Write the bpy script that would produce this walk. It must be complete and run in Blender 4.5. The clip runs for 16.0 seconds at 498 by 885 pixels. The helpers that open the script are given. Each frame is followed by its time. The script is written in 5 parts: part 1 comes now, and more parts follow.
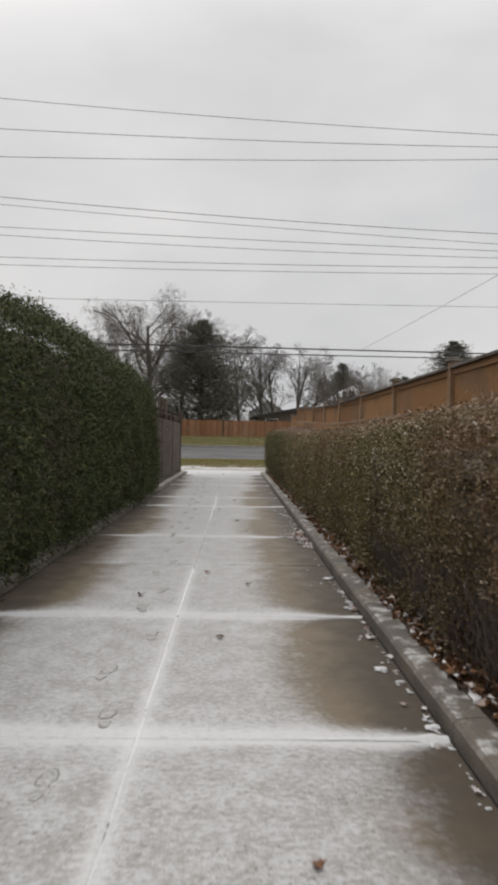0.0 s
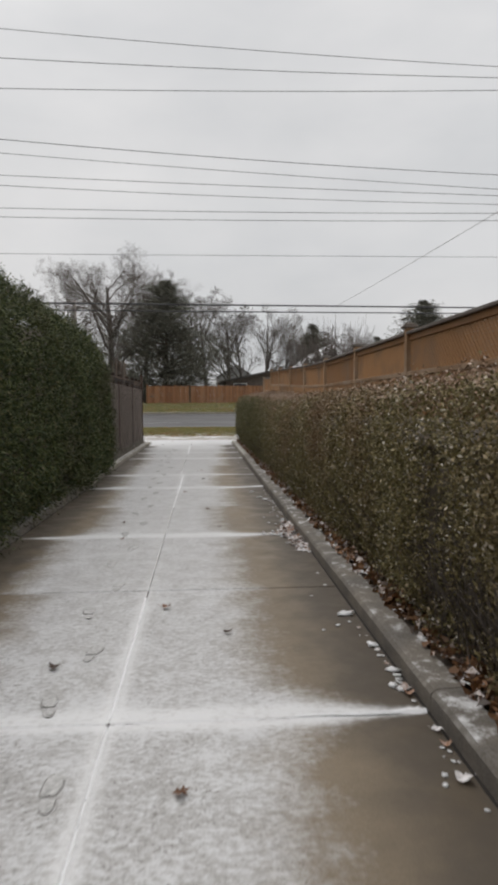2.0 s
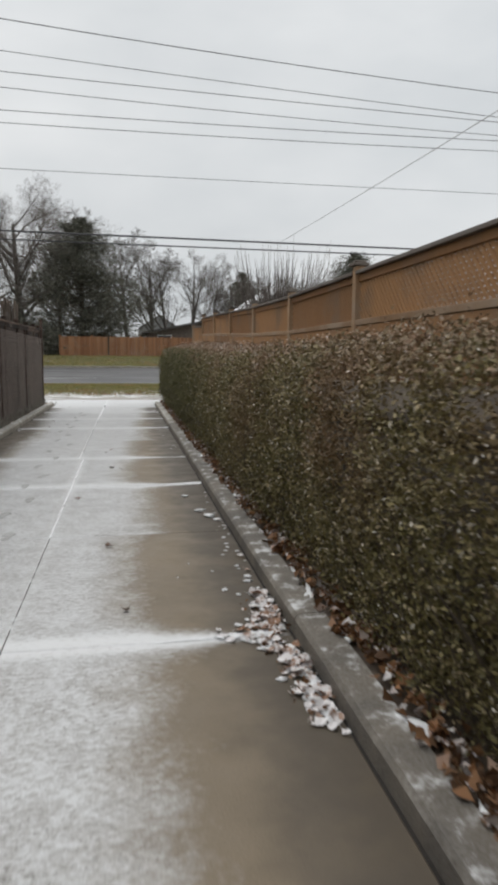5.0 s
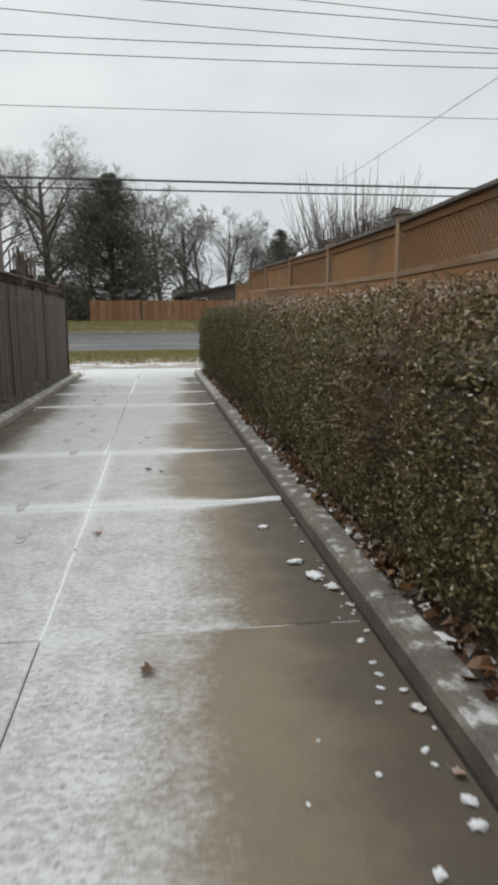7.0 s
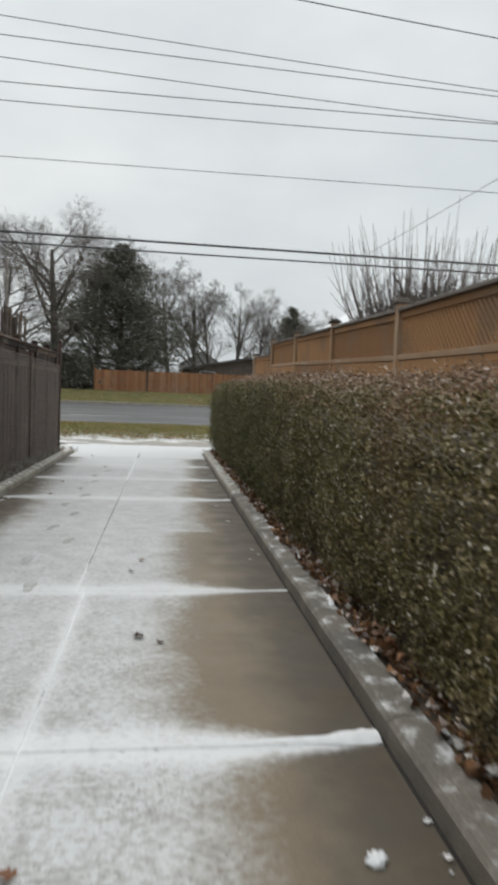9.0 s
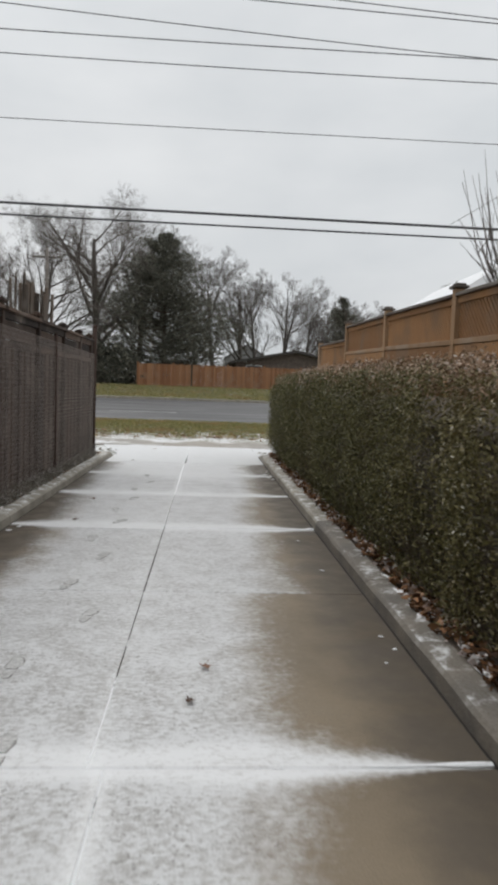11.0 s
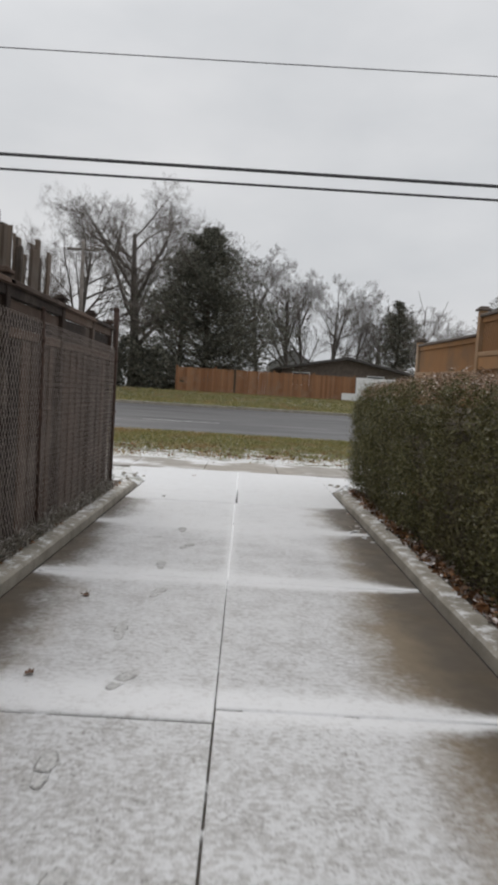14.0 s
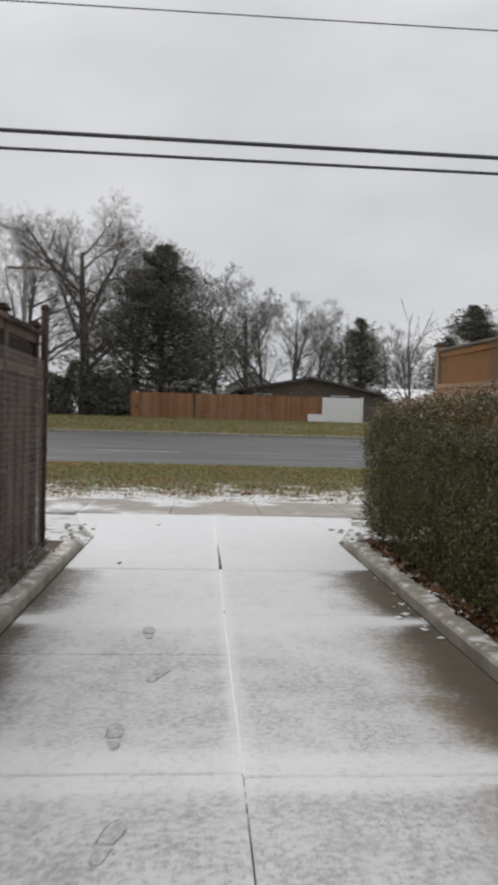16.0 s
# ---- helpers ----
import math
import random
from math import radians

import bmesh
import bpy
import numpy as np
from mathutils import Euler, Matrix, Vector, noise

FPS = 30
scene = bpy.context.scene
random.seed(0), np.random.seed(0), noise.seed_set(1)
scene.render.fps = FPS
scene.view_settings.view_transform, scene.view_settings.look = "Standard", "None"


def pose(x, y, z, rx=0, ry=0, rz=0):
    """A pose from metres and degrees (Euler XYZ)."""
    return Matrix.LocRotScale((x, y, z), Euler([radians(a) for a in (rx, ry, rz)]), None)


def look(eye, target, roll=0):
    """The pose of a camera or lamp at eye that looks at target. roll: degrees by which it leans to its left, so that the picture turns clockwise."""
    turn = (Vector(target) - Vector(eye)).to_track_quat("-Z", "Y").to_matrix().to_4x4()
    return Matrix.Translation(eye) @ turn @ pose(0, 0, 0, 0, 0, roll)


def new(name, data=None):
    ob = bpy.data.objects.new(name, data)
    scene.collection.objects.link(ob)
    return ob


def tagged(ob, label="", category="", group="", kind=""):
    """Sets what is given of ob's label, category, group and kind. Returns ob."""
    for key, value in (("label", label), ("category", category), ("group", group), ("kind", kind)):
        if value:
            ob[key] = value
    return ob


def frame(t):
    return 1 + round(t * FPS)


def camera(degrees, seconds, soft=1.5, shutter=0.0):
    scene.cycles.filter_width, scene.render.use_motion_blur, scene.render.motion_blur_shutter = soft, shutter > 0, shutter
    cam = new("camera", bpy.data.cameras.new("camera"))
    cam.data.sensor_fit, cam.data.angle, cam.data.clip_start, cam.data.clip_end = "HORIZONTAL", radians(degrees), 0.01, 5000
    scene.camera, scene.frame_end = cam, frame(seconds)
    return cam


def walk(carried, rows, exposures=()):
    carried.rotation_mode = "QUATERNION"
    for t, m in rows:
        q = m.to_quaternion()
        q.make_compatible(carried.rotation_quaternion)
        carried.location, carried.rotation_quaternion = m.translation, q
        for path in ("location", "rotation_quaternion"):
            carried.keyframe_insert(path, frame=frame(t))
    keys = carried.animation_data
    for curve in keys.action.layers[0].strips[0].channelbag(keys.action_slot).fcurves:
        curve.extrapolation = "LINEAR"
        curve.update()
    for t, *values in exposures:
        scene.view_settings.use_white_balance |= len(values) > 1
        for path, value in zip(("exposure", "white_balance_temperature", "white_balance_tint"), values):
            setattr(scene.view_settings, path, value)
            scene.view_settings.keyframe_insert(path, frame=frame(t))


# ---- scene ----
cam = camera(40.5, 16.0, soft=3.7, shutter=0.4)
PATH = [
    (0, (0.478, 1.14, 1.448), (0.515, 3.139, 1.441), 1.0),
    (0.5, (0.462, 1.727, 1.478), (0.495, 3.727, 1.474), 0.5),
    (1, (0.443, 2.336, 1.472), (0.497, 4.335, 1.465), -0.6),
    (1.5, (0.44, 2.967, 1.471), (0.483, 4.966, 1.418), -0.5),
    (2, (0.481, 3.567, 1.479), (0.612, 5.56, 1.37), -0.3),
    (2.5, (0.567, 4.193, 1.516), (0.684, 6.188, 1.44), 0.3),
    (3, (0.628, 4.84, 1.5), (0.838, 6.826, 1.385), -0.2),
    (3.5, (0.72, 5.493, 1.486), (1.049, 7.462, 1.362), -1.3),
    (3.7, (0.711, 5.768, 1.501), (1.045, 7.732, 1.32), -0.7),
    (5.8, (0.623, 8.984, 1.442), (0.968, 10.93, 1.138), 0.9),
    (6, (0.582, 9.245, 1.418), (0.904, 11.189, 1.075), 1.4),
    (6.5, (0.594, 9.886, 1.413), (0.81, 11.834, 1.015), -1.3),
    (7, (0.604, 10.547, 1.408), (0.855, 12.501, 1.063), -0.4),
    (7.5, (0.553, 11.18, 1.383), (0.767, 13.135, 1.019), 2.3),
    (8, (0.602, 11.875, 1.371), (0.9, 13.817, 0.998), 0.2),
    (8.5, (0.573, 12.481, 1.419), (0.875, 14.452, 1.259), 0.9),
    (9, (0.568, 13.073, 1.455), (0.818, 15.054, 1.328), 2.1),
    (9.2, (0.592, 13.37, 1.473), (0.76, 15.362, 1.413), 1.2),
    (11.3, (0.334, 15.957, 1.431), (0.457, 17.947, 1.27), 1.9),
    (11.5, (0.317, 16.21, 1.46), (0.42, 18.2, 1.293), 1.3),
    (12, (0.231, 16.876, 1.465), (0.297, 18.868, 1.298), 1.5),
    (12.5, (0.131, 17.583, 1.425), (0.218, 19.572, 1.237), 0.8),
    (13, (0.073, 18.22, 1.458), (0.071, 20.213, 1.286), 1.7),
    (13.5, (0.043, 18.826, 1.487), (0.116, 20.82, 1.351), 2.0),
    (14, (0.015, 19.471, 1.501), (0.032, 21.467, 1.37), 3.5),
    (14.5, (-0.089, 20.104, 1.531), (-0.081, 22.099, 1.399), 2.2),
    (15, (-0.204, 20.795, 1.546), (-0.231, 22.794, 1.47), 1.5),
    (15.5, (-0.257, 21.432, 1.547), (-0.249, 23.432, 1.498), 2.1),
    (16, (-0.261, 22.073, 1.514), (-0.121, 24.068, 1.458), 1.6),
]
walk(cam, [(t, look(eye, target, roll)) for t, eye, target, roll in PATH], [(0, 0.0, 6700, 12), (3.5, 0.02, 6550, 11), (6.5, 0.18, 6450, 8), (9.0, 0.16, 6420, 7), (12.0, 0.04, 6490, 11), (16, -0.06, 6500, 11.5)])
# ---- light: an overcast winter sky and a weak, wide sun ----
SUN_EL, SUN_ROT = radians(38), radians(-25)
world = bpy.data.worlds.new("overcast")
scene.world = world
world.use_nodes = True
wt = world.node_tree
wt.nodes.clear()


def node(nt, kind, **values):
    n = nt.nodes.new(kind)
    for key, value in values.items():
        n.inputs[key.replace("_", " ")].default_value = value
    return n


def math_node(nt, op, a, b=0.0, c=0.0, clamp=False):
    n = nt.nodes.new("ShaderNodeMath")
    n.operation, n.use_clamp = op, clamp
    for i, v in enumerate((a, b, c)):
        if isinstance(v, (int, float)):
            n.inputs[i].default_value = v
        else:
            nt.links.new(v, n.inputs[i])
    return n.outputs[0]


def mix(nt, fac, a, b, blend="MIX"):
    n = nt.nodes.new("ShaderNodeMix")
    n.data_type, n.blend_type = "RGBA", blend
    for i, v in ((0, fac), (6, a), (7, b)):
        if isinstance(v, (int, float)):
            n.inputs[i].default_value = v
        elif isinstance(v, tuple):
            n.inputs[i].default_value = (*v, 1)
        else:
            nt.links.new(v, n.inputs[i])
    return n.outputs[2]


def ramp(nt, fac, *stops):
    n = nt.nodes.new("ShaderNodeValToRGB")
    nt.links.new(fac, n.inputs[0])
    e = n.color_ramp.elements
    while len(e) < len(stops):
        e.new(0.5)
    for s, (p, c) in zip(e, stops):
        s.position, s.color = p, (*c, 1) if isinstance(c, tuple) else (c, c, c, 1)
    return n.outputs[0]


def smooth(nt, v, lo, hi):
    n = nt.nodes.new("ShaderNodeMapRange")
    n.interpolation_type = "SMOOTHSTEP"
    nt.links.new(v, n.inputs[0])
    n.inputs[1].default_value, n.inputs[2].default_value = lo, hi
    return n.outputs[0]


def noise_tex(nt, vec, scale, detail=4.0, rough=0.55, stretch=None):
    if stretch:
        m = nt.nodes.new("ShaderNodeMapping")
        m.inputs["Scale"].default_value = stretch
        nt.links.new(vec, m.inputs[0])
        vec = m.outputs[0]
    n = node(nt, "ShaderNodeTexNoise", Scale=scale, Detail=detail, Roughness=rough)
    nt.links.new(vec, n.inputs["Vector"])
    return n.outputs[0]


sky = wt.nodes.new("ShaderNodeTexSky")
sky.sky_type, sky.sun_disc = "NISHITA", False
sky.sun_elevation, sky.sun_rotation = SUN_EL, SUN_ROT
sky.air_density, sky.dust_density = 1.0, 5.0
hs = node(wt, "ShaderNodeHueSaturation", Saturation=0.10, Value=1.0)
wt.links.new(sky.outputs[0], hs.inputs["Color"])
co = wt.nodes.new("ShaderNodeTexCoord").outputs["Generated"]
sep = wt.nodes.new("ShaderNodeSeparateXYZ")
wt.links.new(co, sep.inputs[0])
lift = ramp(wt, sep.outputs[2], (0.0, (0.64, 0.65, 0.655)), (0.2, (0.655, 0.672, 0.685)), (0.5, (0.70, 0.715, 0.728)), (0.8, (1.15, 1.16, 1.17)), (1.0, (1.45, 1.45, 1.45)))
cloud = noise_tex(wt, co, 2.1, 5, 0.5, (1, 1, 2.2))
cloud = ramp(wt, cloud, (0.3, (0.83, 0.855, 0.875)), (0.7, (1.14, 1.135, 1.13)))
grey = mix(wt, 1.0, lift, cloud, "MULTIPLY")
side_gain = math_node(wt, "MULTIPLY_ADD", sep.outputs[0], 0.16, 0.975)  # scales the sky colour up towards +x
grey = mix(wt, 1.0, grey, side_gain, "MULTIPLY")
SKY_GAIN = 1.0
dim = mix(wt, 1.0, hs.outputs[0], (0.055, 0.055, 0.055), "MULTIPLY")
sky_colour = mix(wt, 0.92, dim, grey)
bg = node(wt, "ShaderNodeBackground", Strength=SKY_GAIN)
wt.links.new(sky_colour, bg.inputs[0])
wo = wt.nodes.new("ShaderNodeOutputWorld")
wt.links.new(bg.outputs[0], wo.inputs[0])

sun = new("sun", bpy.data.lights.new("sun", "SUN"))
sun.data.energy, sun.data.angle, sun.data.color = 0.7, radians(30), (1.0, 0.97, 0.93)
sun.matrix_world = look((0, 0, 40), (12, -26, 10))

# ---- materials ----


def material(name, rough=0.8, metal=0.0, spec=0.5):
    m = bpy.data.materials.new(name)
    m.use_nodes = True
    nt = m.node_tree
    b = nt.nodes["Principled BSDF"]
    b.inputs["Roughness"].default_value, b.inputs["Metallic"].default_value = rough, metal
    b.inputs["Specular IOR Level"].default_value = spec
    return m, nt, b


def bump(nt, b, height, strength=0.4, distance=0.01):
    n = node(nt, "ShaderNodeBump", Strength=strength, Distance=distance)
    nt.links.new(height, n.inputs["Height"])
    nt.links.new(n.outputs[0], b.inputs["Normal"])


def position(nt):
    return nt.nodes.new("ShaderNodeNewGeometry").outputs["Position"]


def object_random(nt):
    return nt.nodes.new("ShaderNodeObjectInfo").outputs["Random"]


def island_random(nt):
    return nt.nodes.new("ShaderNodeNewGeometry").outputs["Random Per Island"]


JOINT, PITCH = 4.4, 2.28
BARE_JOINTS = (JOINT + 2 * PITCH, JOINT + 4 * PITCH, JOINT + 7 * PITCH)
SEAM, SEAM_Y = (0.02, -0.045), JOINT + 6 * PITCH


def slab_material(name, kind):
    """Wet concrete under thin blown snow. kind: drive or walk."""
    m, nt, b = material(name)
    p = position(nt)
    s = nt.nodes.new("ShaderNodeSeparateXYZ")
    nt.links.new(p, s.inputs[0])
    x, y = s.outputs[0], s.outputs[1]
    rnd = object_random(nt)
    big = noise_tex(nt, p, 0.9, 3)
    mid = noise_tex(nt, p, 3.2, 4)
    fine = noise_tex(nt, p, 24, 3, 0.6)
    grain = noise_tex(nt, p, 140, 2, 0.6)
    # concrete: damp, brown-grey, with darker wet blots
    con = ramp(nt, big, (0.3, (0.15, 0.112, 0.068)), (0.7, (0.262, 0.20, 0.126)))
    con = mix(nt, 0.5, con, ramp(nt, grain, (0.3, (0.105, 0.08, 0.05)), (0.7, (0.23, 0.178, 0.12))))
    soak = math_node(nt, "ADD", math_node(nt, "MULTIPLY", mid, 0.55), math_node(nt, "MULTIPLY", smooth(nt, math_node(nt, "ABSOLUTE", x), 0.85, 1.42), 0.42))
    con = mix(nt, math_node(nt, "MULTIPLY", smooth(nt, soak, 0.32, 0.74), 0.78), con, (0.066, 0.054, 0.042))
    if kind == "drive":
        d = math_node(nt, "MULTIPLY", math_node(nt, "FRACT", math_node(nt, "DIVIDE", math_node(nt, "SUBTRACT", y, JOINT), PITCH)), PITCH)
        wob = math_node(nt, "MULTIPLY", math_node(nt, "SUBTRACT", mid, 0.5), 0.5)
        far_side = math_node(nt, "POWER", 2.718, math_node(nt, "MULTIPLY", d, -8.0))
        near_side = math_node(nt, "POWER", 2.718, math_node(nt, "MULTIPLY", math_node(nt, "SUBTRACT", PITCH, d), -13.0))
        fan = math_node(nt, "ADD", math_node(nt, "MULTIPLY", far_side, 0.85), math_node(nt, "MULTIPLY", near_side, 0.75))
        # some joints are swept almost bare and hold a thread of snow only
        for bare in BARE_JOINTS:
            close = math_node(nt, "LESS_THAN", math_node(nt, "ABSOLUTE", math_node(nt, "SUBTRACT", y, bare)), PITCH / 2)
            fan = math_node(nt, "MULTIPLY", fan, math_node(nt, "SUBTRACT", 1.0, math_node(nt, "MULTIPLY", close, 0.86)))
        # snow packed in the lengthwise joint
        seam_x = math_node(nt, "SUBTRACT", SEAM[0], math_node(nt, "MULTIPLY", smooth(nt, y, SEAM_Y - 0.05, SEAM_Y + 0.05), SEAM[0] - SEAM[1]))
        seam = smooth(nt, math_node(nt, "ADD", math_node(nt, "ABSOLUTE", math_node(nt, "SUBTRACT", x, seam_x)), math_node(nt, "MULTIPLY", math_node(nt, "SUBTRACT", fine, 0.5), 0.05)), 0.10, 0.0)
        packed = math_node(nt, "ADD", smooth(nt, y, 10.0, 8.0), math_node(nt, "ADD", smooth(nt, y, 24.6, 25.2), math_node(nt, "MULTIPLY", smooth(nt, math_node(nt, "ABSOLUTE", math_node(nt, "SUBTRACT", y, 16.8)), 2.0, 1.2), 0.8)))
        seam = math_node(nt, "MULTIPLY", seam, math_node(nt, "ADD", 0.3, packed), clamp=True)
        lim = math_node(nt, "ADD", math_node(nt, "ADD", math_node(nt, "ADD", 0.65, math_node(nt, "MULTIPLY", smooth(nt, y, 7.4, 6.4), 0.18)), math_node(nt, "MULTIPLY", rnd, 0.32)), math_node(nt, "ADD", fan, wob))
        # the last slabs by the street and the first ones lie whiter
        ends = math_node(nt, "ADD", math_node(nt, "ADD", math_node(nt, "MULTIPLY", smooth(nt, y, 15.5, 20.5), 0.2), math_node(nt, "ADD", math_node(nt, "MULTIPLY", smooth(nt, y, 22.5, 27), 0.26), math_node(nt, "MULTIPLY", smooth(nt, y, 28.85, 29.35), 1.1))), math_node(nt, "MULTIPLY", smooth(nt, y, 4.7, 4.2), 0.28))
        lim = math_node(nt, "ADD", lim, ends)
        side = math_node(nt, "ABSOLUTE", x)
        lim = math_node(nt, "ADD", lim, math_node(nt, "MULTIPLY", math_node(nt, "LESS_THAN", x, 0.0), 0.22))
        edge = math_node(nt, "SUBTRACT", lim, side)
        cover = smooth(nt, math_node(nt, "ADD", edge, math_node(nt, "MULTIPLY", math_node(nt, "SUBTRACT", fine, 0.5), 0.35)), -0.08, 0.42)
        thick = smooth(nt, math_node(nt, "ADD", fan, math_node(nt, "ADD", math_node(nt, "ADD", math_node(nt, "MULTIPLY", smooth(nt, y, 9, 24), 0.10), math_node(nt, "MULTIPLY", smooth(nt, y, 24, 29.5), 0.3)), math_node(nt, "MULTIPLY", big, 0.45))), 0.02, 0.75)
    else:
        cover = smooth(nt, math_node(nt, "ADD", math_node(nt, "MULTIPLY", big, 1.3), math_node(nt, "MULTIPLY", rnd, 0.3)), 0.82, 1.08)
        seam = math_node(nt, "MULTIPLY", rnd, 0.0)
        con = mix(nt, 0.75, con, (0.36, 0.33, 0.29))
        thick = smooth(nt, mid, 0.3, 0.6)
    # blotchy thin snow: small dark spots show through where it is thin
    blot = math_node(nt, "ADD", math_node(nt, "MULTIPLY", noise_tex(nt, p, 30, 4, 0.62, (0.8, 1.25, 1)), 0.5), math_node(nt, "ADD", math_node(nt, "MULTIPLY", noise_tex(nt, p, 85, 2, 0.6), 0.2), math_node(nt, "MULTIPLY", noise_tex(nt, p, 5, 4, 0.6), 0.3)))
    hole = smooth(nt, math_node(nt, "ADD", blot, math_node(nt, "MULTIPLY", thick, 0.10)), 0.42, 0.62)
    fleck = noise_tex(nt, p, 70, 3, 0.65)
    # small dark specks of bare stone, in loose swarms
    speck = math_node(nt, "MULTIPLY", smooth(nt, noise_tex(nt, p, 40, 2, 0.5), 0.575, 0.66), smooth(nt, math_node(nt, "SUBTRACT", noise_tex(nt, p, 2.6, 3, 0.6), math_node(nt, "MULTIPLY", thick, 0.16)), 0.36, 0.52))
    snow = math_node(nt, "MULTIPLY", cover, math_node(nt, "ADD", 0.80, math_node(nt, "MULTIPLY", hole, 0.20)), clamp=True)
    slush = mix(nt, smooth(nt, fleck, 0.35, 0.65), (0.32, 0.316, 0.31), (0.48, 0.478, 0.474))
    slush = mix(nt, math_node(nt, "MULTIPLY", speck, 0.85), slush, (0.16, 0.15, 0.14))
    white = mix(nt, math_node(nt, "MULTIPLY", hole, math_node(nt, "SUBTRACT", 1.0, math_node(nt, "MULTIPLY", speck, 0.75))), slush, (0.645, 0.65, 0.655))
    white = mix(nt, math_node(nt, "MULTIPLY", smooth(nt, thick, 0.45, 0.95), 0.6), white, (0.86, 0.865, 0.87))
    white = mix(nt, math_node(nt, "MULTIPLY", seam, 0.55), white, (0.86, 0.865, 0.87))
    snow = math_node(nt, "MAXIMUM", snow, math_node(nt, "MULTIPLY", seam, 0.95))
    col = mix(nt, snow, con, white)
    nt.links.new(col, b.inputs["Base Color"])
    wet = ramp(nt, mid, (0.35, 0.42), (0.65, 0.62))
    nt.links.new(mix(nt, snow, wet, (0.6, 0.6, 0.6)), b.inputs["Roughness"])
    nt.links.new(math_node(nt, "MULTIPLY", snow, 0.9), b.inputs["Sheen Weight"])
    h = math_node(nt, "ADD", math_node(nt, "MULTIPLY", snow, 1.0), math_node(nt, "MULTIPLY", grain, 0.25))
    bump(nt, b, h, 0.5, 0.006)
    return m


SLAB = slab_material("snowy_concrete", "drive")
WALK = slab_material("snowy_pavement", "walk")


def concrete_material(name, dark, light, frost):
    m, nt, b = material(name, 0.75)
    p = position(nt)
    c = ramp(nt, noise_tex(nt, p, 3.5, 5), (0.3, dark), (0.7, light))
    c = mix(nt, 0.35, c, ramp(nt, noise_tex(nt, p, 90, 2), (0.3, 0.08), (0.7, 0.3)))
    n = nt.nodes.new("ShaderNodeNewGeometry")
    up = nt.nodes.new("ShaderNodeSeparateXYZ")
    nt.links.new(n.outputs["Normal"], up.inputs[0])
    f = math_node(nt, "MULTIPLY", smooth(nt, noise_tex(nt, p, 7, 6, 0.7), 0.62 - 0.2 * frost, 0.8 - 0.2 * frost), smooth(nt, up.outputs[2], 0.5, 0.9))
    nt.links.new(mix(nt, math_node(nt, "MULTIPLY", f, 0.8), c, (0.8, 0.81, 0.82)), b.inputs["Base Color"])
    bump(nt, b, noise_tex(nt, p, 60, 4), 0.5, 0.006)
    return m


KERB = concrete_material("kerb_concrete", (0.085, 0.068, 0.048), (0.235, 0.192, 0.138), 0.6)
KERB_L = concrete_material("kerb_concrete_pale", (0.22, 0.19, 0.135), (0.46, 0.41, 0.33), 0.75)


def leaf_material(name, stops, patches=None, rough=0.6, spec=0.35, dry=None, far_green=None):
    """Leaves that vary one by one; patches: (colour, scale, low, high) tints by place."""
    m, nt, b = material(name, rough, spec=spec)
    c = ramp(nt, island_random(nt), *stops)
    if patches:
        colour, scale, lo, hi = patches
        f = smooth(nt, noise_tex(nt, position(nt), scale, 3), lo, hi)
        c = mix(nt, math_node(nt, "MULTIPLY", f, 0.75), c, colour)
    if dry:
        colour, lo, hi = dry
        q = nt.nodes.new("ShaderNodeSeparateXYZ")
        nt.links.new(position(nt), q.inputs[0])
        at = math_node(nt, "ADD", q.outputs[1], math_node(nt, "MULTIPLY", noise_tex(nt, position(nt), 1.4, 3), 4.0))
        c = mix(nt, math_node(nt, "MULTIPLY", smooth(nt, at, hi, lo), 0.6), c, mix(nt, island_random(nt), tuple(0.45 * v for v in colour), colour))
    # mixes the given colour in as y grows from lo to hi
    if far_green:
        colour, lo, hi = far_green
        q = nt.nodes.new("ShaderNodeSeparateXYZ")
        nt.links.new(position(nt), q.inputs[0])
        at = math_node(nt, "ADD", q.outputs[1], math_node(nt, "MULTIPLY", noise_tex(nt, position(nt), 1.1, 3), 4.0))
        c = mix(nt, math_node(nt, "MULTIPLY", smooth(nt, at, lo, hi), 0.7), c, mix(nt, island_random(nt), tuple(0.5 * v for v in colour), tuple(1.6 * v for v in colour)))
    nt.links.new(c, b.inputs["Base Color"])
    return m


CEDAR = leaf_material("cedar_sprays", ((0.0, (0.020, 0.030, 0.009)), (0.5, (0.046, 0.064, 0.018)), (0.85, (0.10, 0.115, 0.034)), (0.95, (0.14, 0.15, 0.06)), (1.0, (0.2, 0.16, 0.08))), ((0.075, 0.068, 0.034), 0.9, 0.52, 0.75))
# hedge leaves turn darker green towards the street end
HEDGE = leaf_material("hedge_leaves", ((0.0, (0.06, 0.05, 0.019)), (0.4, (0.142, 0.122, 0.044)), (0.8, (0.27, 0.22, 0.095)), (0.94, (0.45, 0.36, 0.22)), (1.0, (0.8, 0.76, 0.68))), ((0.21, 0.125, 0.07), 0.75, 0.5, 0.72), dry=((0.26, 0.145, 0.09), 5.0, 10.0), far_green=((0.075, 0.078, 0.024), 18.0, 24.0))
HEDGE_TOP = leaf_material("hedge_top_leaves", ((0.0, (0.163, 0.106, 0.062)), (0.5, (0.325, 0.213, 0.138)), (0.85, (0.475, 0.331, 0.231)), (1.0, (0.825, 0.750, 0.688))), ((0.200, 0.169, 0.088), 0.7, 0.5, 0.7))
